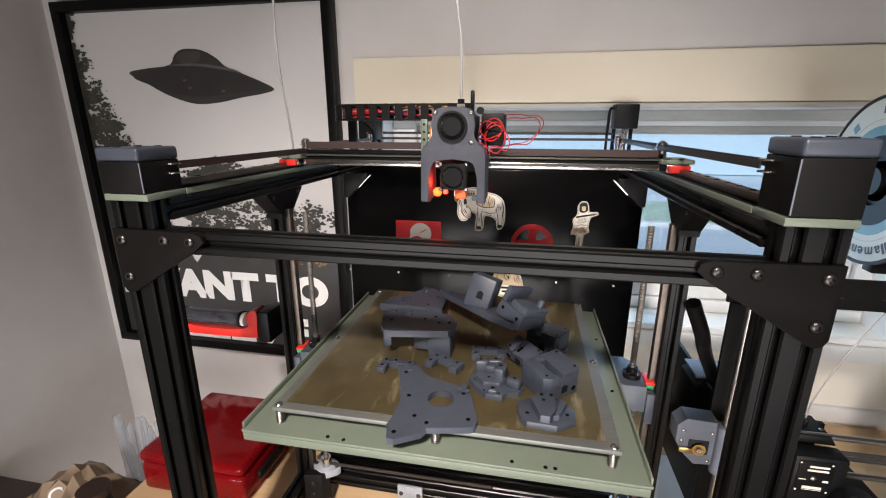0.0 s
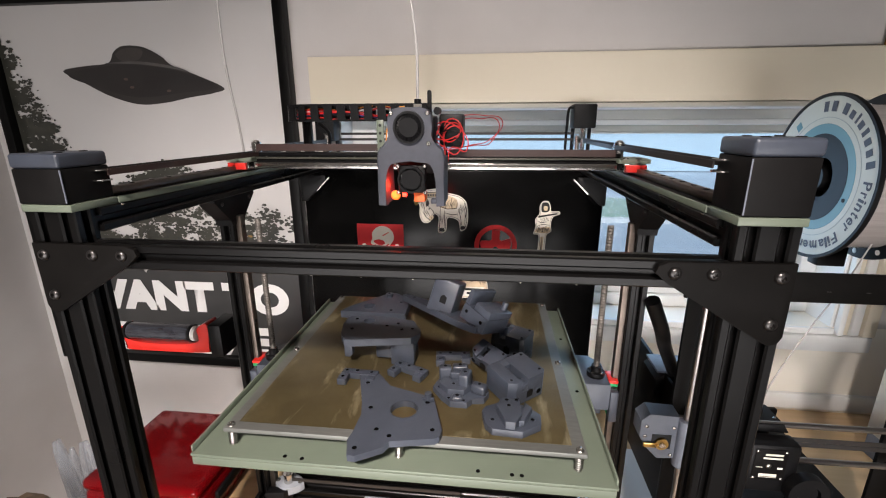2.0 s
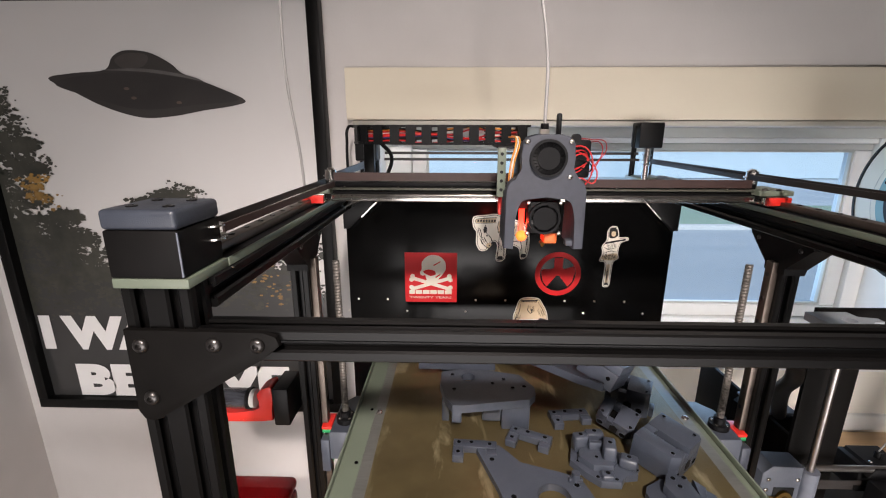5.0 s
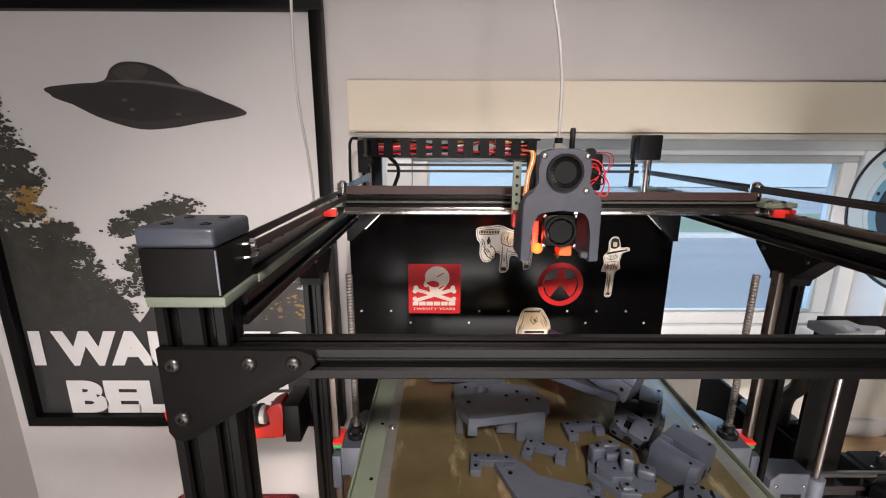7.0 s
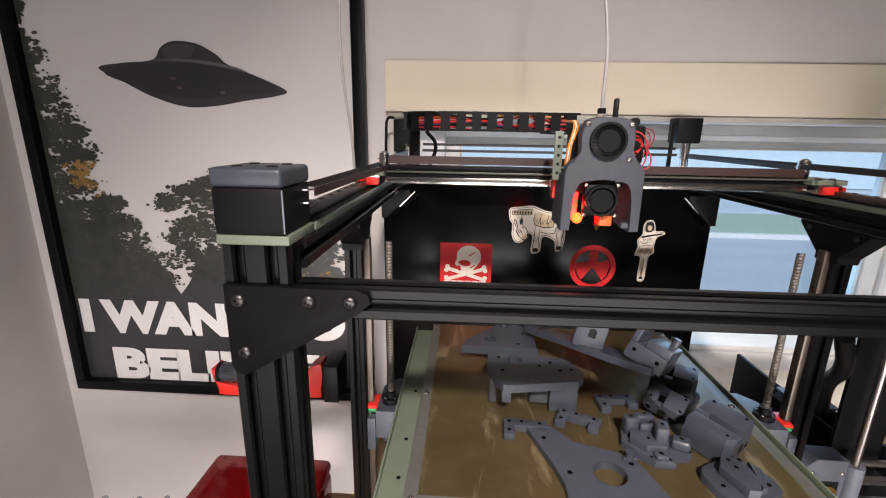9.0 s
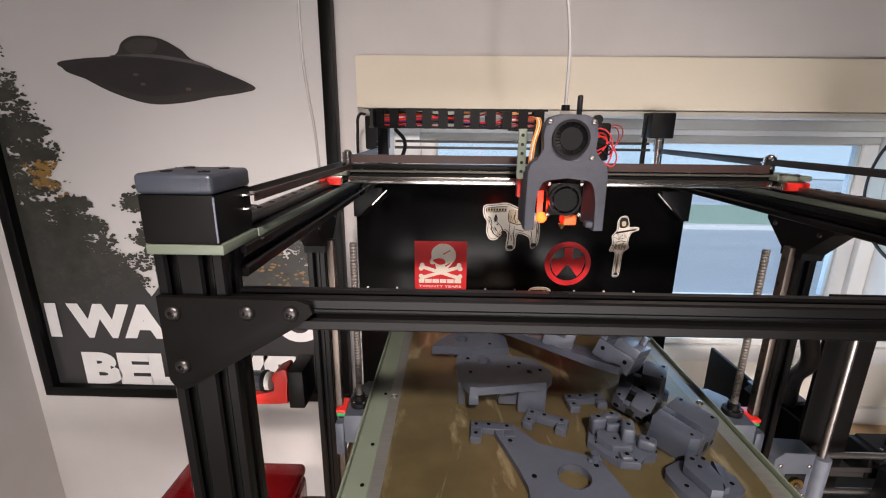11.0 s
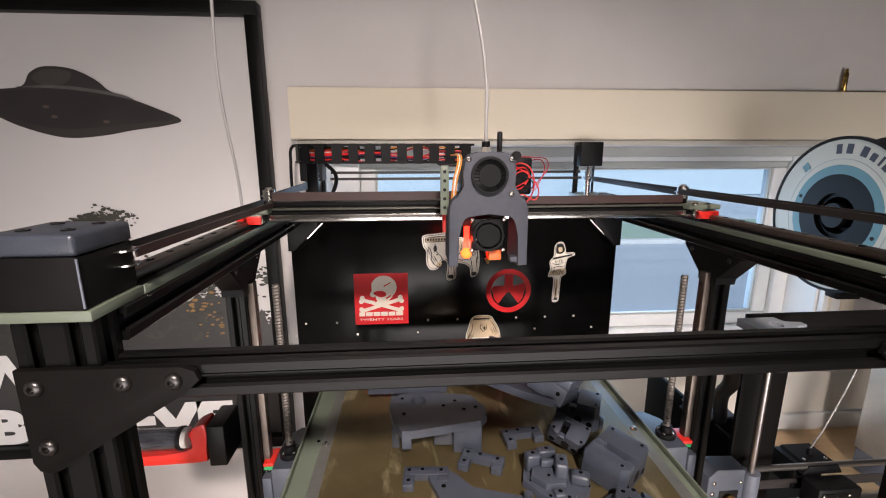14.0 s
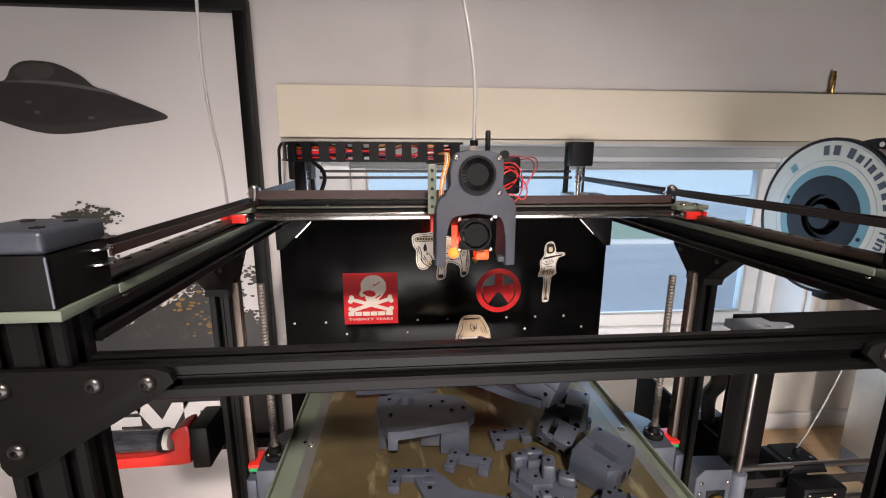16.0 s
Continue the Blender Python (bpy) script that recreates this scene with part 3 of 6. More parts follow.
limbs = [(-0.79, 1.309, 0.040, 0.010), (-0.845, 1.292, 0.028, 0.009), (-0.895, 1.264, 0.018, 0.006), (-0.80, 1.27, 0.050, 0.020), (-0.835, 1.225, 0.055, 0.030), (-0.86, 1.18, 0.042, 0.030),
         (-0.80, 1.18, 0.07, 0.05), (-0.85, 1.125, 0.05, 0.03), (-0.78, 1.12, 0.10, 0.05), (-0.70, 1.19, 0.07, 0.04), (-0.615, 1.15, 0.08, 0.05), (-0.53, 1.175, 0.05, 0.05), (-0.66, 1.09, 0.2, 0.04)]
part("tree_leaves", P(leaves(limbs, ty - 0.0003, rnd, 0.0040, 260, 1.05, leaves(limbs, ty - 0.0005, rnd, 0.0065, 60, 0.9))), M_TREE, poster)
part("autumn_leaves", P(leaves([(-1.095, 1.335, 0.020, 0.014), (-1.075, 1.305, 0.024, 0.012), (-1.10, 1.318, 0.02, 0.02), (TX0 + 0.62, 1.10, 0.08, 0.05)], ty - 0.001, rnd, 0.0045, 60, 1.0)), M_TREEB, poster, "brown and yellow printed leaves")


def smooth(pts, n=6):
    """A closed, rounded outline through the points."""
    out = []
    k = len(pts)
    for i in range(k):
        p0, p1, p2, p3 = (Vector(pts[(i + j - 1) % k]) for j in range(4))
        for s in range(n):
            t = s / n
            out.append(tuple(0.5 * (2 * p1 + (p2 - p0) * t + (2 * p0 - 5 * p1 + 4 * p2 - p3) * t * t + (3 * p1 - p0 - 3 * p2 + p3) * t ** 3)))
    return out


UX0, UX1, UZ = -1.0118, -0.6115, 1.503
uw = UX1 - UX0
saucer = [(0, 0.105), (0.14, 0.13), (0.3, 0.145), (0.35, 0.205), (0.42, 0.235), (0.54, 0.225), (0.64, 0.175), (0.70, 0.125), (0.86, 0.065), (1.0, 0.0), (0.93, -0.028), (0.78, -0.05), (0.62, -0.078), (0.45, -0.085), (0.27, -0.035), (0.12, 0.04)]
pts = [(UX0 + a * uw, UZ + b * uw) for a, b in saucer]
bm = bmesh.new()
flat(bm, smooth(pts, 5), ty)
part("saucer", P(bm), M_UFO, poster, "dark printed flying saucer")
bm = bmesh.new()
flat(bm, smooth([(UX0 + a * uw, UZ + b * uw) for a, b in ((0.03, 0.082), (0.25, 0.125), (0.5, 0.13), (0.75, 0.09), (0.97, 0.005), (0.75, -0.022), (0.45, -0.045), (0.2, 0.015))], 5), ty - 0.001)
part("saucer_underside", P(bm), M_UFOD, poster)
bm = bmesh.new()
flat(bm, smooth([(UX0 + a * uw, UZ + b * uw) for a, b in ((0.36, 0.19), (0.43, 0.222), (0.53, 0.212), (0.50, 0.16), (0.40, 0.152))], 5), ty - 0.0006)
part("dome_light", P(bm), mat("poster_dome", (0.065, 0.058, 0.054), (0.045, 0.040, 0.037), 0.4, scale=30), poster)
bm = bmesh.new()
flat(bm, smooth([(UX0 + a * uw, UZ + b * uw) for a, b in ((0.28, 0.143), (0.5, 0.150), (0.72, 0.118), (0.80, 0.088), (0.70, 0.108), (0.5, 0.135))], 5), ty - 0.0016)
part("rim_light", P(bm), mat("poster_rim", (0.12, 0.115, 0.112), (0.07, 0.065, 0.062), 0.4, scale=30), poster)
for a, b in ((0.40, 0.055), (0.43, 0.01), (0.66, -0.012)):
    bm = bmesh.new()
    flat(bm, [(UX0 + a * uw + 0.006 * math.cos(i * 0.785), UZ + b * uw + 0.003 * math.sin(i * 0.785)) for i in range(8)], ty - 0.002)
    part("lamp_spot", P(bm), mat("spot_print", (0.11, 0.080, 0.062), None, 0.4), poster)
off = Matrix.Translation((-(PX0 + PX1) / 2, -WY, -PZ0))
words("letters", "I WANT TO", M_LETTER, poster, off @ on_wall(-1.1594, WY - 0.0131, 0.9375), 0.650, 0.088, bold=0.062, label="white capital letters")
words("letters", "BELIEVE", M_LETTER, poster, off @ on_wall(-1.097, WY - 0.0131, 0.8134), 0.522, 0.086, bold=0.062, label="white capital letters")

# ---- the large open-frame printer ----
PCX = -0.082
pr = thing("cube_frame_printer", "black open-frame printer with a raised bronze bed", "3D printer", at=(PCX, 0.65, 0.75))
OFF = Matrix.Translation((-PCX, -0.65, -0.75))


def pp(name, bm, material, parent=None, label=""):
    bm.transform(OFF)
    return part(name, bm, material, parent or pr, label)


def pscrew(parent, at, axis=(0, -1, 0), r=0.005, material=None):
    return button_screw("screw", parent, OFF @ Vector(at), axis, r, material)


def pw(name, pts, r, material, parent=None, label=""):
    return wire(name, [OFF @ Vector(p) for p in pts], r, material, parent or pr, label)


def mir(s, d):
    """x at a distance d from the middle, on side s."""
    return PCX + s * d


ZT = 1.350
PY2 = 0.603          # the side posts
for s in (-1, 1):
    xm = mir(s, 0.2895)
    pp("front_post", slim_beam((xm, 0.3612, 0.752), (xm, 0.3612, ZT), 2, 1), M_ALUB, label="black slotted double-width post")
    xm = mir(s, 0.2882)
    pp("side_post", slim_beam((xm, PY2, 0.752), (xm, PY2, 1.32)), M_ALUB)
    xb = mir(s, 0.2740)
    pp("side_beam", slim_beam((xb, 0.3725, 1.3387), (xb, 0.93, 1.3387)), M_ALUB)
    pp("lower_side_beam", slim_beam((mir(s, 0.288), 0.3725, 0.80), (mir(s, 0.288), PY2 - 0.0115, 0.80)), M_ALUB)
    # olive sheet under the rail, and the motion rail with its holes
    xs = sorted((mir(s, 0.2638), mir(s, 0.3115)))
    pp("block_base", B(xs[0], xs[1], 0.3455, 0.394, ZT, 1.3565, bev=0.001), M_OLIVE, label="olive green base sheet")
    xs = sorted((mir(s, 0.2630), mir(s, 0.2650)))
    pp("rail_edge", B(xs[0], xs[1], 0.394, 0.945, ZT, 1.3565, bev=0.001), M_OLIVE, label="olive green edge strip")
    xs = sorted((mir(s, 0.2652), mir(s, 0.302)))
    pp("rail_bed", B(xs[0], xs[1], 0.394, 0.945, ZT, 1.3560, bev=0.0005), M_PLASTB, label="black strip under the rail")
    xr = mir(s, 0.279)
    rail = pp("rail", B(xr - 0.006, xr + 0.006, 0.393, 0.93, 1.3565, 1.3645, bev=0.001), M_RAIL, label="steel linear rail")
    for i in range(20):
        y = 0.405 + i * 0.0265
        bm = C((xr, y, 1.3643), (xr, y, 1.3655), 0.0026, seg=10)
        pp("rail_screw", bm, M_SCREW, rail)
    # corner block over each front post: the idlers' housing, one higher than the other
    zl, zt = (1.3865, 1.399) if s < 0 else (1.3985, 1.4115)
    x0, x1 = sorted((mir(s, 0.2660), mir(s, 0.3110)))
    blk = pp("idler_block", B(x0, x1, 0.345, 0.393, 1.357, zl, bev=0.0012), M_CAPB, label="black printed idler housing")
    lid = pp("lid", B(x0 - 0.0006, x1 + 0.0006, 0.3444, 0.3936, zl + 0.0002, zt, bev=0.0028, seg=3), M_GREY, blk, "slate grey lid with countersunk screws")
    for dx in (0.012, 0.035):
        for y in (0.357, 0.381):
            bm = ring(bmesh.new(), (x0 + dx, y, zt + 0.0004), (0, 0, 1), 0.0016, 0.0034, 0.001, 16)
            pp("screw_socket", bm, M_SCREW, lid)
    xi = x1 if s < 0 else x0
    for dz in (-0.0125, -0.0035):
        pp("idler_flange", C((xi - s * 0.001, 0.383, zl - 0.0012 + dz), (xi - s * 0.001, 0.383, zl + dz), 0.0078), M_STEEL, blk)
    pp("corner_seam", B(xi - 0.0005, xi + 0.0005, 0.3447, 0.3455, 1.358, zl - 0.001), M_BLUEG, blk)
    pscrew(pr, (mir(s, 0.2645), 0.398, 1.349), (0, 0, -1), 0.0028, M_STEEL)
    # gusset plate
    pts = [(0.311, 1.3225), (0.222, 1.3215), (0.2145, 1.3185), (0.2125, 1.3125), (0.222, 1.3045), (0.296, 1.259), (0.302, 1.2565), (0.308, 1.2585), (0.311, 1.264)]
    pts = [(PCX + s * a, b) for a, b in pts]
    if s > 0:
        pts = pts[::-1]
    bm = prism(bmesh.new(), pts, 0, 0.004, Matrix.Translation((0, 0.3498, 0)) @ Matrix.Rotation(radians(90), 4, "X"), bev=0.0006)
    gus = pp("gusset_plate", bm, M_PLATE, label="matt black corner plate with four screws")
    for a, z in ((0.301, 1.312), (0.254, 1.313), (0.2265, 1.313), (0.300, 1.2745)):
        pscrew(gus, (mir(s, a), 0.3458, z))
    # bracket from side post to side beam
    xm = mir(s, 0.2875)
    bm = prism(bmesh.new(), [(-0.050, 0.0), (0.050, 0.0), (0.050, -0.006), (0.0165, -0.036), (0.0165, -0.044), (-0.0165, -0.044), (-0.0165, -0.036), (-0.050, -0.006)], -0.0125, 0.0125, Matrix.Translation((xm, PY2, 1.3273)) @ Matrix.Rotation(radians(90), 4, "Z") @ Matrix.Rotation(radians(90), 4, "X"), bev=0.001)
    br = pp("post_bracket", bm, M_PLASTB, label="black printed bracket")
    for dy in (-0.034, 0.034):
        pscrew(br, (xm - s * 0.0125, PY2 + dy, 1.3175), (-s, 0, 0), 0.003)
    # upright rail, carriage and lead screw
    xz = mir(s, 0.2768)
    zr = pp("upright_rail", B(*sorted((xz, xz - s * 0.008)), PY2 - 0.006, PY2 + 0.006, 0.80, 1.296, bev=0.0008), M_RAIL, label="brownish steel upright rail")
    for i in range(16):
        z = 0.83 + i * 0.03
        pp("rail_screw", C((xz - s * 0.0078, PY2, z), (xz - s * 0.0086, PY2, z), 0.0026, seg=10), M_SCREW, zr)
    car = pp("carriage", B(*sorted((xz - s * 0.003, xz - s * 0.0135)), PY2 - 0.0135, PY2 + 0.0135, 1.018, 1.0585, bev=0.001), M_STEEL)
    pp("end_seal", B(*sorted((xz - s * 0.0015, xz - s * 0.0145)), PY2 - 0.0145, PY2 + 0.0145, 1.0640, 1.0685, bev=0.0008), M_RED, car, "red end seal")
    pp("end_cap", B(*sorted((xz - s * 0.002, xz - s * 0.014)), PY2 - 0.014, PY2 + 0.014, 1.0588, 1.0638, bev=0.0008), M_GREEN, car, "green end cap")
    pp("end_cap", B(*sorted((xz - s * 0.002, xz - s * 0.014)), PY2 - 0.014, PY2 + 0.014, 1.0130, 1.0177, bev=0.0008), M_GREEN, car, "green end cap")
    xl = mir(s, 0.246)
    # bed arm beside the carriage, with the lead screw's nut
    pts = [(0.206, 0.66), (0.206, 0.595), (0.232, 0.578), (0.262, 0.578), (0.262, 0.640), (0.245, 0.660)]
    pts = [(PCX + s * a, b) for a, b in pts]
    if s < 0:
        pts = pts[::-1]
    arm = pp("bed_arm", prism(bmesh.new(), pts, 1.028, 1.0685, bev=0.002), M_GREY, label="grey printed bed arm")
    pp("arm_cheek", B(*sorted((mir(s, 0.2625), mir(s, 0.2735))), 0.5755, PY2 - 0.0152, 1.010, 1.058, bev=0.0015), M_GREY, arm)
    pp("arm_foot", B(*sorted((mir(s, 0.222), mir(s, 0.258))), 0.600, 0.640, 1.005, 1.0279, bev=0.0015), M_GREY, arm)
    nut = pp("nut", C((xl, 0.603, 1.0687), (xl, 0.603, 1.0755), 0.0125, 24), M_PLASTB, arm, "black flanged nut")
    pp("nut_collar", C((xl, 0.603, 1.0755), (xl, 0.603, 1.084), 0.0072, 20), M_PLASTB, nut)
    for k in range(4):
        a = 0.785 + k * 1.571
        pscrew(nut, (xl + 0.009 * math.cos(a), 0.603 + 0.009 * math.sin(a), 1.0755), (0, 0, 1), 0.0022, M_STEEL)

# lead screws with a real thread
for s, y in ((-1, 0.603), (1, 0.603)):
    xl = mir(s, 0.246)
    bm = bmesh.new()
    rings = []
    pitch, n, z = 0.004, 12, 0.80
    rows_ = int((1.2915 - 0.80) / pitch * 4)
    for i in range(rows_ + 1):
        zz = 0.80 + i * pitch / 4
        r = (0.0046, 0.0040, 0.0036, 0.0043)[i % 4]
        rings.append([bm.verts.new((xl + r * math.cos(6.283 * k / n), y + r * math.sin(6.283 * k / n), zz + pitch * k / n * 0.5)) for k in range(n)])
    for a, b in zip(rings, rings[1:]):
        for k in range(n):
            bm.faces.new((a[k], a[(k + 1) % n], b[(k + 1) % n], b[k]))
    bm.faces.new(rings[-1])
    pp("lead_screw", bm, M_THREAD, label="threaded steel lead screw")
    base = pp("screw_foot", prism(bmesh.new(), smooth([(xl - 0.026, y), (xl, y - 0.018), (xl + 0.026, y), (xl, y + 0.018)], 6), 0.815, 0.829, bev=0.002), M_GREYM, label="grey bearing foot")
    pp("coupler", C((xl, y, 0.829), (xl, y, 0.846), 0.0085), M_STEEL, base)
    for dx in (-0.02, 0.02):
        pscrew(base, (xl + dx, y, 0.829), (0, 0, 1), 0.004)

# front beam, rear beams, lower beams
pp("front_beam", slim_beam((mir(-1, 0.267), 0.3616, 1.3103), (mir(1, 0.267), 0.3616, 1.3103)), M_ALUB, label="black slotted front beam")
pp("rear_beam", beam((mir(-1, 0.30), 0.9475, 1.335), (mir(1, 0.30), 0.9475, 1.335)), M_ALUB)
pp("lower_cross_beam", beam((mir(-1, 0.276), 0.655, 0.80), (mir(1, 0.276), 0.655, 0.80)), M_ALUB)
pp("lower_front_beam", slim_beam((mir(-1, 0.267), 0.3616, 0.78), (mir(1, 0.267), 0.3616, 0.78)), M_ALUB)
pp("lower_rear_beam", beam((mir(-1, 0.30), 0.9475, 0.79), (mir(1, 0.30), 0.9475, 0.79)), M_ALUB)
for s in (-1, 1):
    pp("rear_post", beam((mir(s, 0.285), 0.9475, 0.806), (mir(s, 0.285), 0.9475, 1.3195)), M_ALUB)
pp("lower_rail", slim_beam((mir(-1, 0.276), 0.615, 0.797), (mir(1, 0.276), 0.615, 0.797)), M_ALUB, label="black slotted lower rail")
clamp = pp("beam_clamp", B(-0.195, -0.150, 0.597, 0.6035, 0.780, 0.812, bev=0.002), M_GREYM)
for dx in (-0.188, -0.157):
    pscrew(clamp, (dx, 0.597, 0.797), (0, -1, 0), 0.004)
pp("idler_wheel", C((-0.172, 0.655, 0.8155), (-0.172, 0.655, 0.829), 0.010), M_STEEL)
pp("idler_cap", C((-0.172, 0.655, 0.829), (-0.172, 0.655, 0.834), 0.0055), M_SCREW)
for s in (-1, 1):
    foot = pp("corner_block", prism(bmesh.new(), [(PCX + s * q, w) for q, w in (((0.2765, 0.592), (0.236, 0.592), (0.246, 0.580), (0.2765, 0.575)) if s < 0 else ((0.2765, 0.575), (0.246, 0.580), (0.236, 0.592), (0.2765, 0.592)))], 0.770, 0.826, bev=0.002), M_PLASTB)
    for z in (0.785, 0.808):
        pscrew(foot, (mir(s, 0.262), 0.5775, z), (0, -1, 0), 0.0035)
mot = pp("lower_motor", B(PCX + 0.02, PCX + 0.062, 0.69, 0.732, 0.79, 0.835, bev=0.003), M_PLASTB)
pp("drive_belt", B(mir(-1, 0.24), PCX + 0.05, 0.599, 0.6005, 0.833, 0.839), M_BELT)

# back panel, with holes along it and its corner brackets
panel = pp("back_panel", B(-0.392, 0.228, 0.915, 0.9195, 0.79, 1.3300, bev=0.0006), M_PANEL, label="glossy black back panel with stickers")
for i in range(14):
    for z in (1.119, 1.094):
        x = -0.375 + i * 0.0585 - (0.02 if z < 1.1 else 0)
        if x < 0.205 and (z > 1.1 or i % 2 == 0):
            pp("rivet", C((x, 0.9153, z), (x, 0.9143, z), 0.0022, seg=10), M_STWHITE, panel)
for s in (-1, 1):
    f = [(0.0, 0.0), (-0.055, 0.0), (-0.055, -0.010), (-0.010, -0.055), (0.0, -0.055)]
    pts = [(s * a, b) for a, b in f]
    if s < 0:
        pts = pts[::-1]
    br = pp("corner_bracket", prism(bmesh.new(), pts, 0, 0.012, Matrix.Translation((mir(s, 0.312), 0.9145, 1.3195)) @ Matrix.Rotation(radians(90), 4, "X"), bev=0.001), M_PLASTB)
    # Steel strip added to stand in for light through the bracket gap.
    bm = bmesh.new()
    box(bm, -0.020, 0.020, -0.001, 0.001, -0.0010, 0.0010, m=Matrix.Translation((mir(s, 0.262), 0.9015, 1.302)) @ Matrix.Rotation(s * radians(45), 4, "Y"))
    pp("gap_light_strip", bm, M_STEEL, br)

# cross gantry
GY = 0.64
gan = pp("gantry", B(-0.350, 0.186, GY - 0.008, GY + 0.016, 1.3625, 1.3740, bev=0.001), M_PLASTB, label="cross gantry with a bright steel rail")
pp("gantry_rail", B(-0.335, 0.170, GY - 0.016, GY - 0.0082, 1.3608, 1.3695, bev=0.001), M_STEEL, gan, "bright steel linear rail")
pp("gantry_strip", B(-0.340, 0.176, GY - 0.012, GY + 0.017, 1.3741, 1.3764, bev=0.0006), M_GSTRIP, gan, "dull grey-green strip")
pp("gantry_top", B(-0.340, 0.176, GY - 0.005, GY + 0.018, 1.3766, 1.3825, bev=0.0006), M_PLASTB, gan)
for i in range(8):
    pscrew(gan, (-0.32 + i * 0.066, GY - 0.0065, 1.3766), (0, 0, 1), 0.0022, M_STEEL)
for s in (-1, 1):
    xg = mir(s, 0.272)
    c = pp("gantry_carriage", B(xg - 0.0135, xg + 0.0135, GY - 0.024, GY + 0.024, 1.360, 1.3705, bev=0.001), M_STEEL)
    pp("end_seal", B(xg - 0.0135, xg + 0.0135, GY - 0.0295, GY - 0.0242, 1.360, 1.3695, bev=0.001), M_RED, c, "red end seal")
    pp("joint_plate", B(xg - 0.02, xg + 0.02, GY - 0.022, GY + 0.03, 1.3706, 1.3765, bev=0.001), M_OLIVE, c)
    for dx in (-0.010, 0.006):
        pscrew(c, (xg + dx, GY - 0.016, 1.3765), (0, 0, 1), 0.0036, M_STEEL)
    xi = mir(s, 0.257)
    p = pp("gantry_idler", C((xi, GY + 0.004, 1.3766), (xi, GY + 0.004, 1.397), 0.0068), M_STEEL, gan, "steel idler pulley")
    pscrew(p, (xi, GY + 0.004, 1.397), (0, 0, 1), 0.0045, M_STEEL)
    pp("pulley_flange", C((xi, GY + 0.004, 1.3895), (xi, GY + 0.004, 1.3905), 0.009), M_STEEL, p)


def belt(name, a, b, h=0.006, t=0.0014, material=None):
    """A flat belt that stands on edge, from a to b."""
    a, b = Vector(a), Vector(b)
    d = b - a
    m = Matrix.Translation((a + b) / 2) @ Matrix.Rotation(math.atan2(d.y, d.x), 4, "Z")
    return pp(name, box(bmesh.new(), -d.length / 2, d.length / 2, -t / 2, t / 2, -h / 2, h / 2, m=m), material or M_BELT)


for s, zb in ((-1, 1.3805), (1, 1.3905)):
    belt("belt", (mir(s, 0.2585), 0.383, zb), (mir(s, 0.2505), GY, zb), material=M_BELTB if s < 0 else M_BELT)
    belt("belt", (mir(s, 0.2745), 0.383, zb), (mir(s, 0.268), 0.955, zb))
    belt("belt", (mir(s, 0.250), GY - 0.009, 1.3865 - s * 0.0035), (PCX + s * 0.03, GY - 0.009, 1.3865 - s * 0.0035), h=0.0098, material=M_BELTB)
    belt("belt", (mir(s, 0.262), GY + 0.01, 1.3875), (mir(s, 0.268), 0.955, 1.3875))
belt("belt", (mir(-1, 0.24), 0.962, 1.3905), (mir(1, 0.25), 0.962, 1.3905), h=0.005)
belt("belt", (mir(-1, 0.24), 0.97, 1.402), (mir(1, 0.25), 0.97, 1.402), h=0.005)

# rear motors, hung over their pulleys
for s, dx in ((-1, 0.0), (1, 0.0)):
    x0, x1 = (-0.381, -0.338) if s < 0 else (0.168, 0.214)
    zt = 1.449 if s < 0 else 1.460
    m = pp("belt_motor", B(x0, x1, 0.972, 1.014, 1.412 if s > 0 else 1.386, zt, bev=0.003), M_PLASTB, label="black stepper motor")
    pp("motor_mount", B(x0 - 0.004, x1 + 0.004, 0.945, 1.014, 1.352, 1.358, bev=0.001), M_OLIVE, m)
    for x in (x0 + 0.006, x1 - 0.006):
        pp("standoff", C((x, 1.006, 1.358), (x, 1.006, 1.412 if s > 0 else 1.386), 0.004), M_PLASTB, m)
    xc = (x0 + x1) / 2
    pp("pulley", C((xc, 0.985, 1.360), (xc, 0.985, 1.412 if s > 0 else 1.386), 0.0065), M_STEEL, m)
    for z in ((1.386, 1.398, 1.408) if s > 0 else (1.364, 1.374, 1.382)):
        pp("pulley_flange", C((xc, 0.985, z), (xc, 0.985, z + 0.0012), 0.0088), M_STEEL, m)
    IDX, IDY = (0.2685, 0.962) if s < 0 else (0.2550, 0.942)
    p = pp("rear_idler", C((mir(s, IDX), IDY, 1.352), (mir(s, IDX), IDY, 1.399), 0.0055), M_STEEL, label="steel idler on a post")
    for z in (1.383, 1.391, 1.401):
        pp("pulley_flange", C((mir(s, IDX), IDY, z), (mir(s, IDX), IDY, z + 0.0012), 0.0082), M_STEEL, p)
    pw("motor_cable", [(x0 - 0.002, 0.985, 1.452), (x0 - 0.010, 0.97, 1.45), (x0 - 0.013, 0.965, 1.42), (x0 - 0.014, 0.965, 1.36)], 0.0028, M_PLASTB)

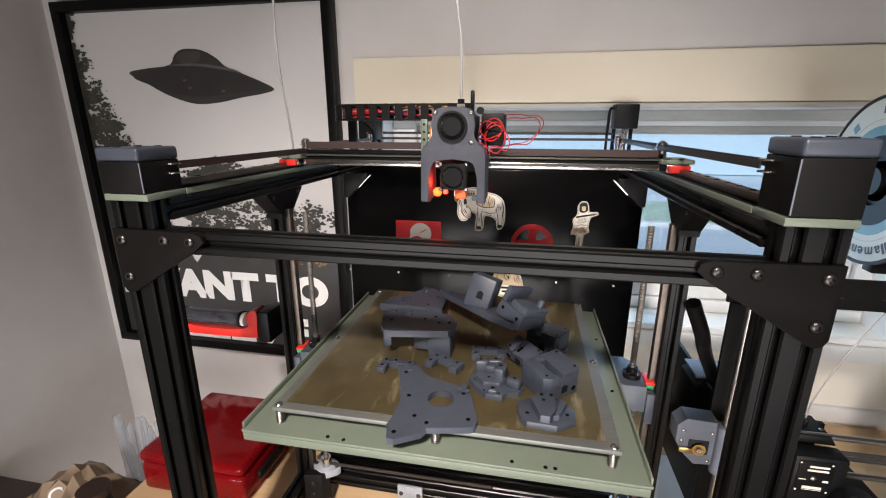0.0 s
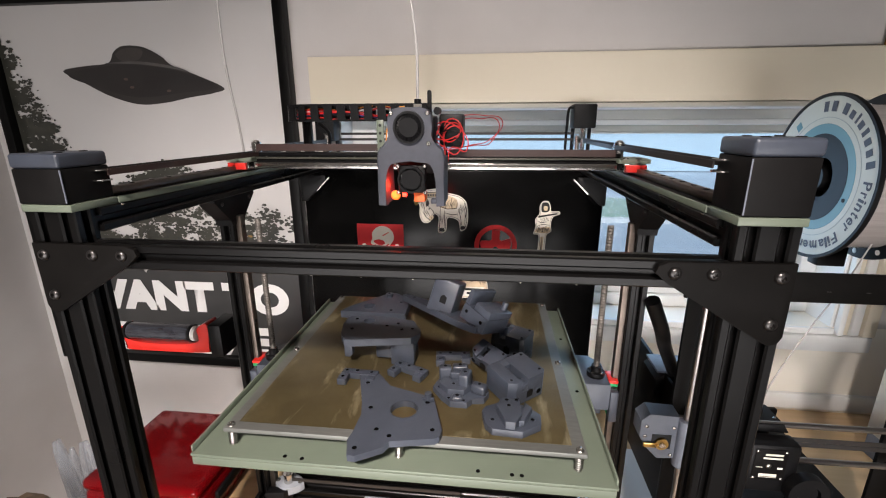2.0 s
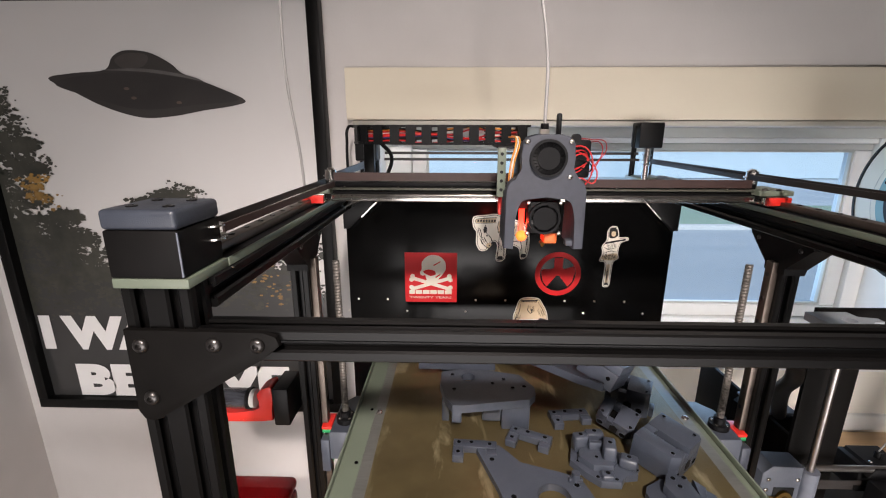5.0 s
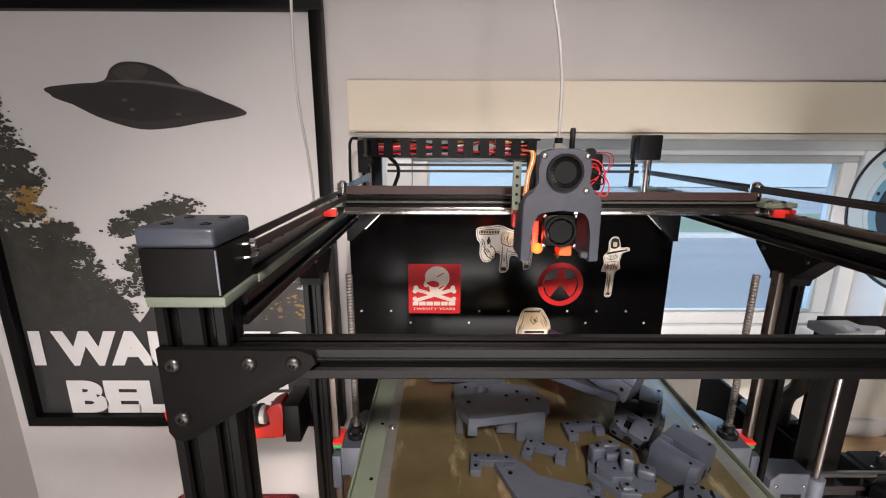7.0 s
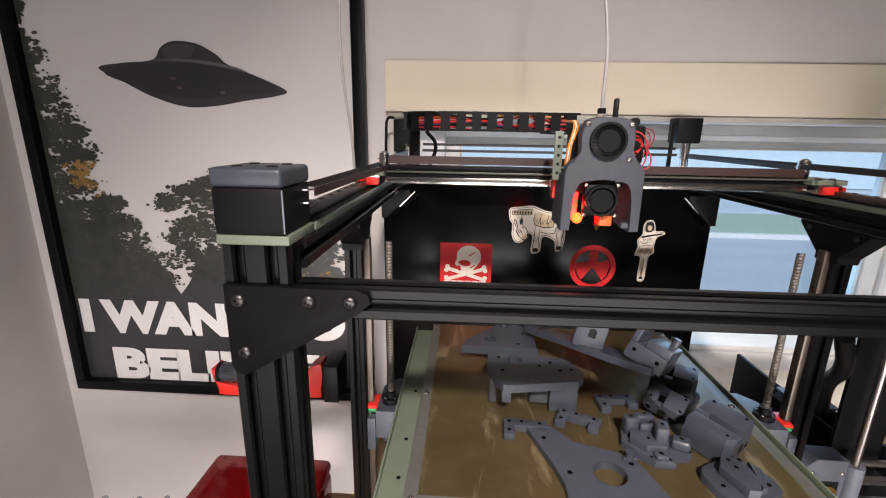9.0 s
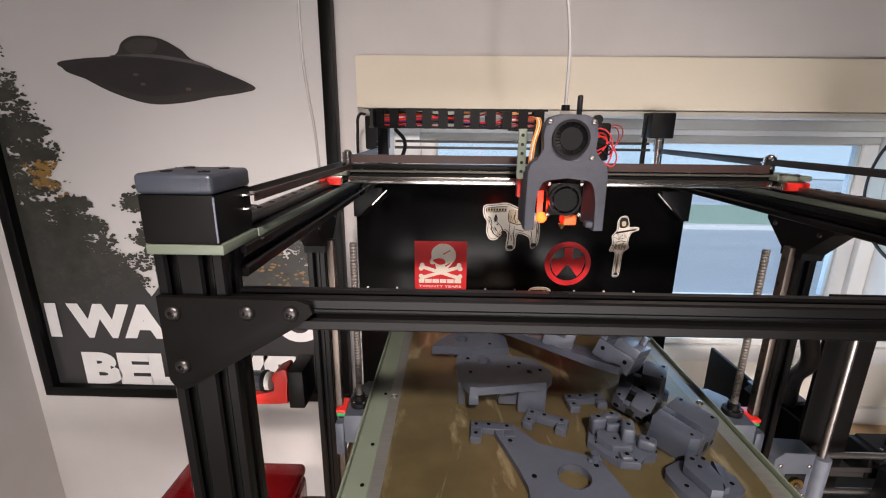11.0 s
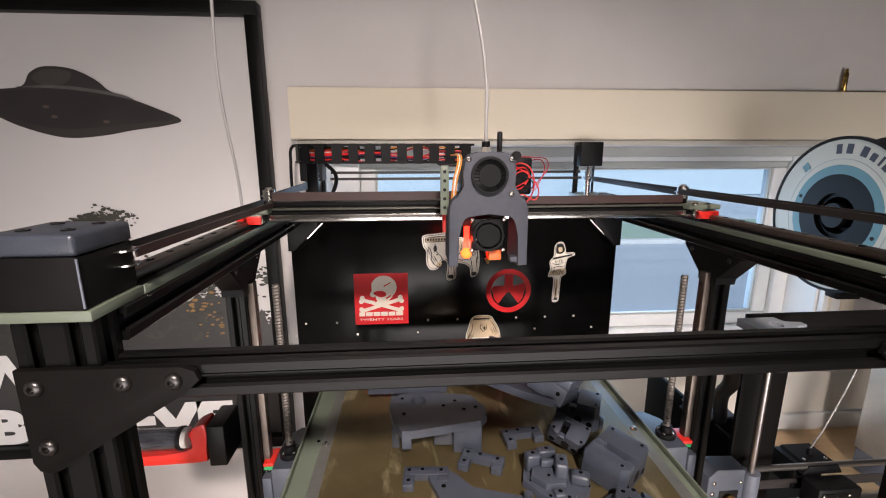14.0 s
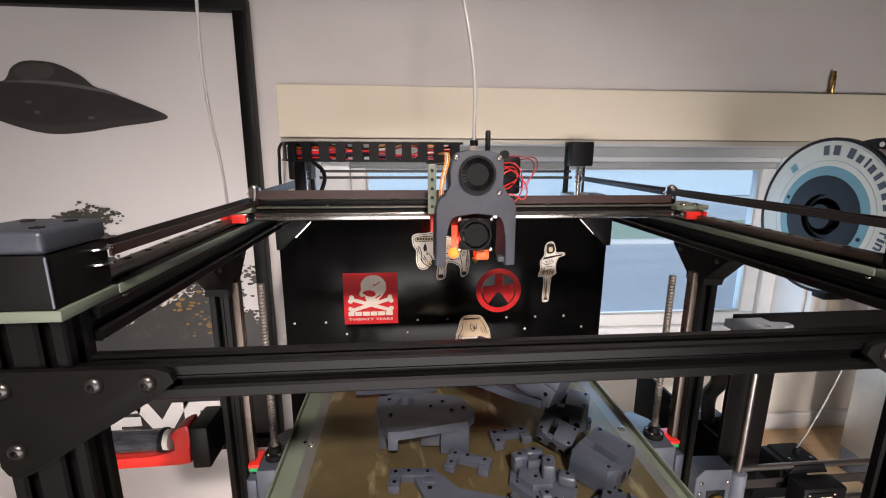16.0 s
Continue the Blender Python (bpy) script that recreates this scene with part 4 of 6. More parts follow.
# raised bed: olive tray, springs, aluminium plate, bronze sheet
tray = pp("bed_tray", B(-0.316, 0.140, 0.386, 0.818, 1.0700, 1.0735, bev=0.001), M_OLIVE, label="olive green sheet metal bed tray")
for a in ((-0.316, -0.3135), (0.1375, 0.140)):
    pp("tray_lip", B(a[0], a[1], 0.389, 0.815, 1.0735, 1.0815, bev=0.0008), M_OLIVE, tray)
pp("tray_lip", B(-0.314, 0.138, 0.3857, 0.3877, 1.060, 1.0700, bev=0.0006), M_OLIVE, tray)
for x, y in ((-0.21, 0.3935), (-0.19, 0.392), (0.0, 0.3945), (0.035, 0.393), (0.045, 0.393), (0.128, 0.55), (0.128, 0.70), (-0.296, 0.52), (-0.296, 0.46), (-0.296, 0.62)):
    pp("tray_hole", C((x, y, 1.0733), (x, y, 1.0740), 0.0022, seg=12), M_PANEL, tray)
BX0, BX1, BY0, BY1 = -0.284, 0.111, 0.402, 0.794
bed = pp("bed_plate", B(BX0, BX1, BY0, BY1, 1.0918, 1.0975, bev=0.001), M_ALU, label="milled aluminium bed plate")
pp("build_sheet", B(BX0 + 0.013, BX1 - 0.014, BY0 + 0.012, BY1 - 0.002, 1.0976, 1.0983, bev=0.0003), M_PEI, bed, "scratched bronze-coloured build sheet")
for x, y in ((BX0 + 0.007, BY0 + 0.006), (PCX - 0.004, BY0 + 0.006), (BX1 - 0.007, BY0 + 0.006), (BX1 - 0.006, 0.58), (BX0 + 0.006, 0.58), (BX1 - 0.006, BY1 - 0.01), (BX0 + 0.006, BY1 - 0.01)):
    pscrew(bed, (x, y, 1.0975), (0, 0, 1), 0.0042, M_STEEL)
    pw("spring", [(x + 0.0042 * math.cos(k * 1.571), y + 0.0042 * math.sin(k * 1.571), 1.0915 - k * 0.00062) for k in range(29)], 0.0009, M_STEEL, bed)
    pp("spring_bolt", C((x, y, 1.055), (x, y, 1.0917), 0.0019, 10), M_STEEL, bed)
pp("bed_crossbar", beam((mir(-1, 0.205), 0.64, 1.054), (mir(1, 0.205), 0.64, 1.054)), M_ALUB, tray)
pp("bed_rib", B(mir(-1, 0.15), mir(-1, 0.13), 0.39, 0.79, 1.056, 1.0698), M_ALUB, tray)
pp("bed_rib", B(mir(1, 0.13), mir(1, 0.15), 0.39, 0.79, 1.056, 1.0698), M_ALUB, tray)

# ---- tool head on the gantry ----
TX, TY = -0.092, 0.545
head = pp("tool_head", B(TX - 0.024, TX + 0.024, 0.580, 0.628, 1.360, 1.432, bev=0.003), M_PLASTB, label="slate grey tool head with two fans and a lit red lamp")
half = [(0.0, 1.4405), (0.012, 1.4405), (0.021, 1.4380), (0.0262, 1.4310), (0.0268, 1.4200), (0.0258, 1.4080), (0.0262, 1.4020), (0.0285, 1.3988), (0.0340, 1.3962), (0.0385, 1.3915), (0.0408, 1.3840), (0.0412, 1.3240), (0.0312, 1.3235), (0.0305, 1.355), (0.0298, 1.3680), (0.0265, 1.3750), (0.0210, 1.3780), (0.0, 1.3785)]
pts = [(TX + a, b) for a, b in half] + [(TX - a, b) for a, b in half[-2:0:-1]]
bm = prism(bmesh.new(), pts[::-1], 0, 0.016, Matrix.Translation((0, TY + 0.016, 0)) @ Matrix.Rotation(radians(90), 4, "X"), bev=0.002)
shroud = pp("fan_shroud", bm, M_SHROUD, head, "slate grey printed fan shroud")
for s in (-1, 1):
    pp("duct", prism(bmesh.new(), [(TX + s * a, b) for a, b in (((0.0405, 1.3255), (0.0405, 1.382), (0.0325, 1.382), (0.0312, 1.325)) if s < 0 else ((0.0405, 1.3255), (0.0312, 1.325), (0.0325, 1.382), (0.0405, 1.382)))], 0, 0.036, Matrix.Translation((0, TY + 0.052, 0)) @ Matrix.Rotation(radians(90), 4, "X"), bev=0.001), M_SHROUD, shroud)


def fan(c, r, name, square):
    hub = pp(name, ring(bmesh.new(), c, (0, -1, 0), r * 0.86, r, 0.006, 36), M_PLASTB, head, "black round fan")
    if square:
        pp("fan_body", B(c[0] - r * 1.03, c[0] + r * 1.03, c[1] + 0.0035, c[1] + 0.012, c[2] - r * 1.03, c[2] + r * 1.03, bev=0.002), M_PLASTB, hub)
    pp("hub", C((c[0], c[1] + 0.003, c[2]), (c[0], c[1] - 0.0022, c[2]), r * (0.72 if square else 0.60), 28), M_PLASTB, hub)
    pp("fan_well", C((c[0], c[1] + 0.0026, c[2]), (c[0], c[1] + 0.0034, c[2]), r * 0.9, 28), M_STBLACK, hub)
    for k in range(26 if not square else 9):
        a = 6.283 * k / (26 if not square else 9)
        bm = box(bmesh.new(), r * 0.60, r * 0.85, -0.0005, 0.0005, -0.002, 0.002, m=Matrix.Translation(c) @ Matrix.Rotation(a, 4, "Y") @ Matrix.Rotation(0.5, 4, "X"))
        pp("blade", bm, M_PLASTB, hub)
    return hub


fan((TX - 0.0005, TY - 0.0015, 1.4175), 0.0185, "part_fan", False)
fan((TX, TY + 0.004, 1.3560), 0.0165, "hotend_fan", True)
for dx in (-0.0165, 0.0165):
    for z in (1.340, 1.372):
        pscrew(head, (TX + dx, TY + 0.0055, z), (0, -1, 0), 0.0026, M_STEEL)
for dx, z in ((-0.0215, 1.4335), (0.0215, 1.4335), (0.0225, 1.399)):
    pscrew(shroud, (TX + dx, TY - 0.0002, z), (0, -1, 0), 0.0028, M_STEEL)
pp("heat_block", B(TX + 0.002, TX + 0.016, TY + 0.010, TY + 0.030, 1.3275, 1.3395, bev=0.0015), M_ORANGE, head, "orange silicone heater sock")
pp("nozzle", C((TX + 0.003, TY + 0.02, 1.3215), (TX + 0.003, TY + 0.02, 1.3275), 0.001, 12, r2=0.004), M_BRASS, head)
pp("lamp_strip", B(TX - 0.0200, TX - 0.0140, TY + 0.044, TY + 0.048, 1.328, 1.3592, bev=0.001), M_LED, head, "lit red lamp strip")
bulb = bmesh.new()
bmesh.ops.create_uvsphere(bulb, u_segments=18, v_segments=12, radius=0.0058, matrix=Matrix.Translation((TX - 0.0215, TY + 0.012, 1.3355)))
for f in bulb.faces:
    f.smooth = True
pp("lamp_bulb", bulb, M_LEDY, head, "lit amber lamp")
pp("cooling_tip", B(TX + 0.024, TX + 0.033, TY + 0.004, TY + 0.014, 1.3265, 1.3325, bev=0.001), M_SHROUD, head)
pp("side_strip", B(TX - 0.0475, TX - 0.0385, 0.5755, 0.5785, 1.374, 1.4265, bev=0.0006), M_OLIVE, head, "olive green bracket with holes")
for i in range(5):
    pp("bracket_hole", C((TX - 0.043, 0.5757, 1.382 + i * 0.0095), (TX - 0.043, 0.5747, 1.382 + i * 0.0095), 0.0018, 12), M_STBLACK, head)
pp("head_motor", B(TX + 0.028, TX + 0.060, 0.606, 0.64, 1.392, 1.434, bev=0.003), M_PLASTB, head)
pp("red_clip", B(TX - 0.044, TX - 0.036, 0.588, 0.60, 1.352, 1.374, bev=0.001), M_RED, head)
fit_ = pp("tube_fitting", C((TX + 0.003, 0.59, 1.432), (TX + 0.003, 0.59, 1.4455), 0.0055, 6), M_NICKEL, head, "steel push-fit tube connector")
pp("collet", C((TX + 0.003, 0.59, 1.4455), (TX + 0.003, 0.59, 1.4515), 0.0045, 16), M_PLASTB, fit_)
pp("cable_post", B(TX + 0.0155, TX + 0.0205, 0.586, 0.594, 1.432, 1.462, bev=0.002), M_PLASTB, head)
pp("thumb_knob", C((TX + 0.031, 0.562, 1.4365), (TX + 0.031, 0.570, 1.4365), 0.0045, 16), M_PLASTB, head)
for dx, dz in ((0.0, 0.0), (0.006, -0.004)):
    pw("red_lead", [(TX + 0.027, 0.60, 1.422 + dz), (TX + 0.045 + dx, 0.650, 1.431 + dz), (TX + 0.085 - dx, 0.694, 1.433 + dz), (TX + 0.112 - dx, 0.712, 1.424), (TX + 0.098, 0.706, 1.402 + dz), (TX + 0.066 + dx, 0.66, 1.392), (TX + 0.030, 0.602, 1.386 - dz)], 0.0007, M_WRED, head, "thin red wire")
for k in range(5):
    u, v = (k * 7 % 10) / 10, (k * 3 % 10) / 10
    pw("red_lead", [(TX + 0.027, 0.585 + 0.002 * (k % 3), 1.400 + 0.003 * k), (TX + 0.036 + 0.010 * u, 0.598 + 0.006 * v, 1.392 + 0.036 * v), (TX + 0.052 + 0.014 * v, 0.598 + 0.010 * u, 1.384 + 0.044 * u), (TX + 0.046 - 0.008 * u, 0.602, 1.428 - 0.040 * v), (TX + 0.034 + 0.006 * v, 0.606, 1.372 + 0.012 * u)], 0.0008, M_WRED if k % 5 != 2 else M_PLASTB, head)
for k, mm in enumerate((M_WORG, M_WWHT, M_WORG)):
    pw("side_lead", [(TX - 0.034 + k * 0.002, 0.60, 1.437), (TX - 0.029 + k * 0.002, 0.575, 1.434), (TX - 0.034 + k * 0.0018, 0.572, 1.41), (TX - 0.036 + k * 0.002, 0.575, 1.380)], 0.0008, mm, head)

# cable chain with its wires
chain = pp("cable_chain", B(-0.262, -0.10, 0.690, 0.7125, 1.4265, 1.4280), M_PLASTB, label="black cable chain full of coloured wires")
path = [(-0.098 - i * 0.0208, 0.7, 0) for i in range(9)] + [(-0.2845, 0.706, 14), (-0.301, 0.716, 35), (-0.312, 0.731, 62), (-0.316, 0.75, 86), (-0.314, 0.768, 105)]
for x, y, a in path:
    m = Matrix.Translation((x, y, 1.4385)) @ Matrix.Rotation(-radians(a), 4, "Z")
    bm = bmesh.new()
    for yy in (-0.0115, 0.0115):
        box(bm, -0.0062, 0.0062, yy - 0.001, yy + 0.001, -0.0125, 0.0125, m=m)
        for zz in (-0.0112, 0.0112):
            box(bm, -0.0106, 0.0106, yy - 0.0014, yy + 0.0014, zz - 0.0014, zz + 0.0014, m=m)
    for zz in (-0.012, 0.012):
        box(bm, -0.0035, 0.0035, -0.0115, 0.0115, zz - 0.0008, zz + 0.0008, m=m)
    pp("link", bm, M_PLASTB, chain)
for k, mm in enumerate((M_WRED, M_WRED, M_PLASTB, M_WRED, M_WORG, M_WBLU, M_WRED, M_PLASTB, M_WWHT, M_PLASTB)):
    zz, yy = 1.4305 + 0.0019 * (k * 4 % 9), (k * 5 % 7) * 0.0024 - 0.009
    pw("wire", [(-0.095, 0.70 + yy, zz), (-0.13, 0.70 + yy * 0.5, zz + 0.003 * math.sin(k * 2.1)), (-0.16, 0.70 + yy, zz + 0.004 * (-1) ** k), (-0.19, 0.70 - yy * 0.6, zz - 0.003 * math.sin(k * 1.3)), (-0.22, 0.70 + yy, zz - 0.003 * (-1) ** k), (-0.262, 0.70 + yy * 0.4, zz + 0.001), (-0.288, 0.7065 + yy * 0.3, zz), (-0.307, 0.724 + yy * 0.3, zz), (-0.3145, 0.750, zz)], 0.0012, mm, chain)
pp("chain_arm", B(-0.135, -0.095, 0.632, 0.712, 1.4235, 1.4262, bev=0.001), M_PLASTB, chain)
pp("chain_stand", B(-0.324, -0.308, 0.775, 0.785, 1.357, 1.451, bev=0.002), M_PLASTB, chain)
pw("chain_cable", [(-0.298, 0.785, 1.425), (-0.285, 0.80, 1.405), (-0.295, 0.81, 1.37), (-0.30, 0.82, 1.345)], 0.003, M_PLASTB, chain)
tagged(wire("filament_tube", [(TX + 0.003, 0.59, 1.4512), (TX + 0.002, 0.592, 1.52), (TX - 0.014, 0.60, 1.62), (TX - 0.035, 0.60, 1.80), (TX + 0.05, 0.63, 2.1), (0.1, 0.7, 2.449)], 0.0019, M_TUBE), "translucent white filament tube over the tool head", "tube")
tagged(wire("filament_tube", [(-0.392, 0.70, 1.3575), (-0.394, 0.70, 1.405), (-0.405, 0.70, 1.515), (-0.404, 0.70, 1.61), (-0.396, 0.70, 1.75), (-0.36, 0.70, 2.1), (-0.3, 0.7, 2.449)], 0.0019, M_TUBE), "translucent white filament tube beside the poster", "tube")


def holed(outer, holes, h, m=None, bev=0.0):
    """A plate with round-cornered holes, h thick, lying in its own x and y."""
    bm = bmesh.new()
    es = []
    for loop in [outer] + holes:
        vs = [bm.verts.new((x, y, 0)) for x, y in loop]
        es += [bm.edges.new((vs[i], vs[(i + 1) % len(vs)])) for i in range(len(vs))]
    bmesh.ops.triangle_fill(bm, edges=es, use_beauty=True, use_dissolve=False)
    ext = bmesh.ops.extrude_face_region(bm, geom=bm.faces[:])
    bmesh.ops.translate(bm, vec=(0, 0, h), verts=[v for v in ext["geom"] if isinstance(v, bmesh.types.BMVert)])
    bm.transform(m or Matrix())
    return bm


def disc(x, y, r, n=24):
    return [(x + r * math.cos(6.2832 * i / n), y + r * math.sin(6.2832 * i / n)) for i in range(n)]


# ---- stickers on the back panel ----
SY = 0.9144


def sticker(name, label, x, z):
    return thing(name, label, "sticker", "stickers on the back panel", at=(x, SY, z))


def stuck(name, outer, material, parent, layer, holes=(), label=""):
    m = Matrix.Translation((0, -0.00015 * layer - (0.0003 if layer else 0), 0)) @ Matrix.Rotation(radians(90), 4, "X")
    return part(name, holed(outer, list(holes), 0.0003, m), material, parent, label)


def inset(pts, d):
    """The outline moved inwards by d."""
    k = len(pts)
    area2 = sum(pts[i][0] * pts[(i + 1) % k][1] - pts[(i + 1) % k][0] * pts[i][1] for i in range(k))
    sg = 1 if area2 > 0 else -1
    out = []
    for i in range(k):
        t = Vector(pts[(i + 1) % k]) - Vector(pts[i - 1])
        t = t.normalized() if t.length else Vector((1, 0))
        out.append((pts[i][0] - sg * t.y * d, pts[i][1] + sg * t.x * d))
    return out


def ink_edge(outer, fill, parent, d=0.0022, w=0.0009):
    """A drawn dark contour inside a die-cut edge, with its own fill."""
    stuck("contour", inset(outer, d), M_STBLACK, parent, 1)
    stuck("fill", inset(outer, d + w), fill, parent, 2)


def stroke_on(bm, line, w, y):
    k = len(line)
    lo_, hi_ = [], []
    for i, (x, z) in enumerate(line):
        t = Vector(line[min(i + 1, k - 1)]) - Vector(line[max(i - 1, 0)])
        t = t.normalized() if t.length else Vector((1, 0))
        h = w * (0.45 if i in (0, k - 1) else 1.0)
        lo_.append(bm.verts.new((x + t.y * h, y, z - t.x * h)))
        hi_.append(bm.verts.new((x - t.y * h, y, z + t.x * h)))
    for i in range(k - 1):
        bm.faces.new((lo_[i], lo_[i + 1], hi_[i + 1], hi_[i]))
    return bm


def strokes(parent, lines, w, layer):
    """Drawn pen lines, each tapering to its ends."""
    for line in lines:
        part("ink_line", stroke_on(bmesh.new(), line, w, -0.0007 - 0.00015 * layer), M_STBLACK, parent)


def hatch(parent, x, z, w, h, n, slope, layer, seed, width=0.00035):
    """Short uneven shading lines over a small patch."""
    rr = random.Random(seed)
    bm = bmesh.new()
    for i in range(n):
        a = x - w / 2 + w * (i + rr.uniform(-0.3, 0.3)) / n
        q = h * rr.uniform(0.45, 1.0) / 2
        o_ = rr.uniform(-0.2, 0.2) * h
        stroke_on(bm, [(a - slope * q, z + o_ - q), (a + rr.uniform(-0.0006, 0.0006), z + o_), (a + slope * q, z + o_ + q)], width, -0.0007 - 0.00015 * layer)
    tagged(part("ink_hatching", bm, M_STBLACK, parent), kind="stuff")


sk = sticker("skull_sticker", "square red sticker with a white skull and bars", -0.2300, 1.1650)
stuck("backing", [(-0.051, -0.051), (0.051, -0.051), (0.051, 0.051), (-0.051, 0.051)], M_STRED, sk, 0)
stuck("skull", smooth([(-0.018, 0.018), (-0.017, 0.033), (-0.004, 0.045), (0.014, 0.045), (0.027, 0.034), (0.029, 0.018), (0.022, 0.006), (0.016, -0.001), (0.010, -0.010), (-0.004, -0.013), (-0.013, -0.008), (-0.013, 0.002), (-0.020, 0.006), (-0.021, 0.012)]), M_STWHITE, sk, 1)
for a in (-0.30, 0.30):
    c, s_ = math.cos(a), math.sin(a)
    turn_ = lambda q: [(x * c - y * s_, x * s_ + y * c - 0.012) for x, y in q]
    stuck("bone", turn_([(-0.038, -0.0035), (0.038, -0.0035), (0.038, 0.0035), (-0.038, 0.0035)]), M_STWHITE, sk, 2 if a < 0 else 3)
    for sx in (-1, 1):
        for sy in (-1, 1):
            stuck("bone_end", turn_(disc(sx * 0.039, sy * 0.0038, 0.0046, 14)), M_STWHITE, sk, 4)
stuck("eye_patch", smooth([(-0.015, 0.013), (-0.004, 0.017), (0.007, 0.014), (0.009, 0.007), (0.000, 0.004), (-0.009, 0.007)]), M_STRED, sk, 4)
stuck("nose_gap", [(-0.016, 0.004), (-0.011, 0.006), (-0.010, 0.001), (-0.013, 0.0)], M_STRED, sk, 4)
stuck("cheek_line", [(0.008, 0.002), (0.018, 0.008), (0.019, 0.006), (0.010, 0.000)], M_STRED, sk, 4)
stuck("brow_line", [(0.004, 0.026), (0.018, 0.034), (0.019, 0.0325), (0.006, 0.0245)], M_STRED, sk, 4)
stuck("jaw_gap", [(-0.012, -0.006), (-0.008, -0.004), (-0.010, 0.001), (-0.014, 0.0)], M_STRED, sk, 4)
stuck("bar", [(-0.043, -0.034), (0.041, -0.034), (0.041, -0.026), (-0.043, -0.026)], M_STWHITE, sk, 1)
for i in range(5):
    x = -0.032 + i * 0.0145
    stuck("gap", [(x, -0.0345), (x + 0.0016, -0.0345), (x + 0.0016, -0.0255), (x, -0.0255)], M_STRED, sk, 2)
words("lettering", "TWENTY YEARS", M_STWHITE, sk, Matrix.Translation((-0.043, -0.0010, -0.0432)) @ Matrix.Rotation(radians(90), 4, "X"), 0.084, 0.0048, 0.012)

rs = sticker("round_sticker", "red ring sticker with a red three-bladed shape", 0.0172, 1.1750)
stuck("ring", disc(0, 0, 0.0445, 40), M_STRED, rs, 0, [disc(0, 0, 0.0345, 40)])
stuck("blade_shape", [(-0.008, 0.0325), (0.009, 0.0325), (0.008, 0.013), (0.012, 0.010), (0.030, 0.016), (0.033, 0.004), (0.028, -0.016), (0.020, -0.026), (0.003, -0.003), (-0.003, -0.003), (-0.020, -0.026), (-0.028, -0.016), (-0.033, 0.004), (-0.030, 0.010), (-0.012, 0.010), (-0.008, 0.013)][::-1], M_STRED, rs, 0)

dk = sticker("donkey_sticker", "cream die-cut sticker of a pack donkey", -0.0950, 1.2450)
outl = smooth([(-0.054, 0.042), (-0.030, 0.046), (-0.010, 0.048), (0.010, 0.040), (0.035, 0.034), (0.050, 0.020), (0.054, -0.010), (0.050, -0.034), (0.038, -0.040), (0.034, -0.020), (0.018, -0.012), (0.010, -0.016), (0.008, -0.040), (-0.004, -0.046), (-0.010, -0.040), (-0.008, -0.012), (-0.018, -0.006), (-0.026, -0.022), (-0.040, -0.024), (-0.048, -0.010), (-0.048, 0.012), (-0.054, 0.022)], 4)
stuck("backing", outl, M_STWHITE, dk, 0)
ink_edge(outl, M_STWHITE, dk)
stuck("pack", [(-0.049, 0.030), (-0.012, 0.031), (-0.010, 0.041), (-0.049, 0.038)], M_STTAN, dk, 3)
strokes(dk, [[(-0.049, 0.030), (-0.030, 0.0305), (-0.010, 0.031)], [(-0.049, 0.038), (-0.030, 0.040), (-0.010, 0.041)], [(-0.049, 0.030), (-0.050, 0.034), (-0.049, 0.038)]], 0.0009, 4)
for i in range(7):
    stuck("pack_bar", [(-0.0465 + i * 0.0052, 0.0325), (-0.0430 + i * 0.0052, 0.0325), (-0.0430 + i * 0.0052, 0.0372), (-0.0465 + i * 0.0052, 0.0368)], M_STBLACK, dk, 4)
# head with its ears, eye and muzzle
strokes(dk, [[(-0.045, 0.022), (-0.041, 0.018), (-0.038, 0.008), (-0.039, -0.002), (-0.034, -0.012), (-0.026, -0.018), (-0.021, -0.018), (-0.018, -0.012)],
             [(-0.045, 0.022), (-0.043, 0.012), (-0.040, 0.004)], [(-0.031, 0.027), (-0.034, 0.018), (-0.033, 0.010)], [(-0.031, 0.027), (-0.028, 0.018), (-0.029, 0.010)],
             [(-0.029, 0.012), (-0.020, 0.002), (-0.016, -0.008), (-0.018, -0.014)], [(-0.034, 0.004), (-0.030, -0.003), (-0.026, -0.010)]], 0.0008, 5)
stuck("ear_shade", smooth([(-0.033, 0.012), (-0.033, 0.018), (-0.031, 0.024), (-0.029, 0.018), (-0.030, 0.012)], 3), M_STBLACK, dk, 5)
stuck("eye_spot", disc(-0.0275, 0.006, 0.0016, 12), M_STBLACK, dk, 5)
stuck("muzzle", smooth([(-0.028, -0.011), (-0.021, -0.008), (-0.0185, -0.013), (-0.022, -0.0175), (-0.027, -0.0165)], 3), M_STTAN, dk, 3)
stuck("nostril", disc(-0.0225, -0.0135, 0.0015, 12), M_STBLACK, dk, 5)
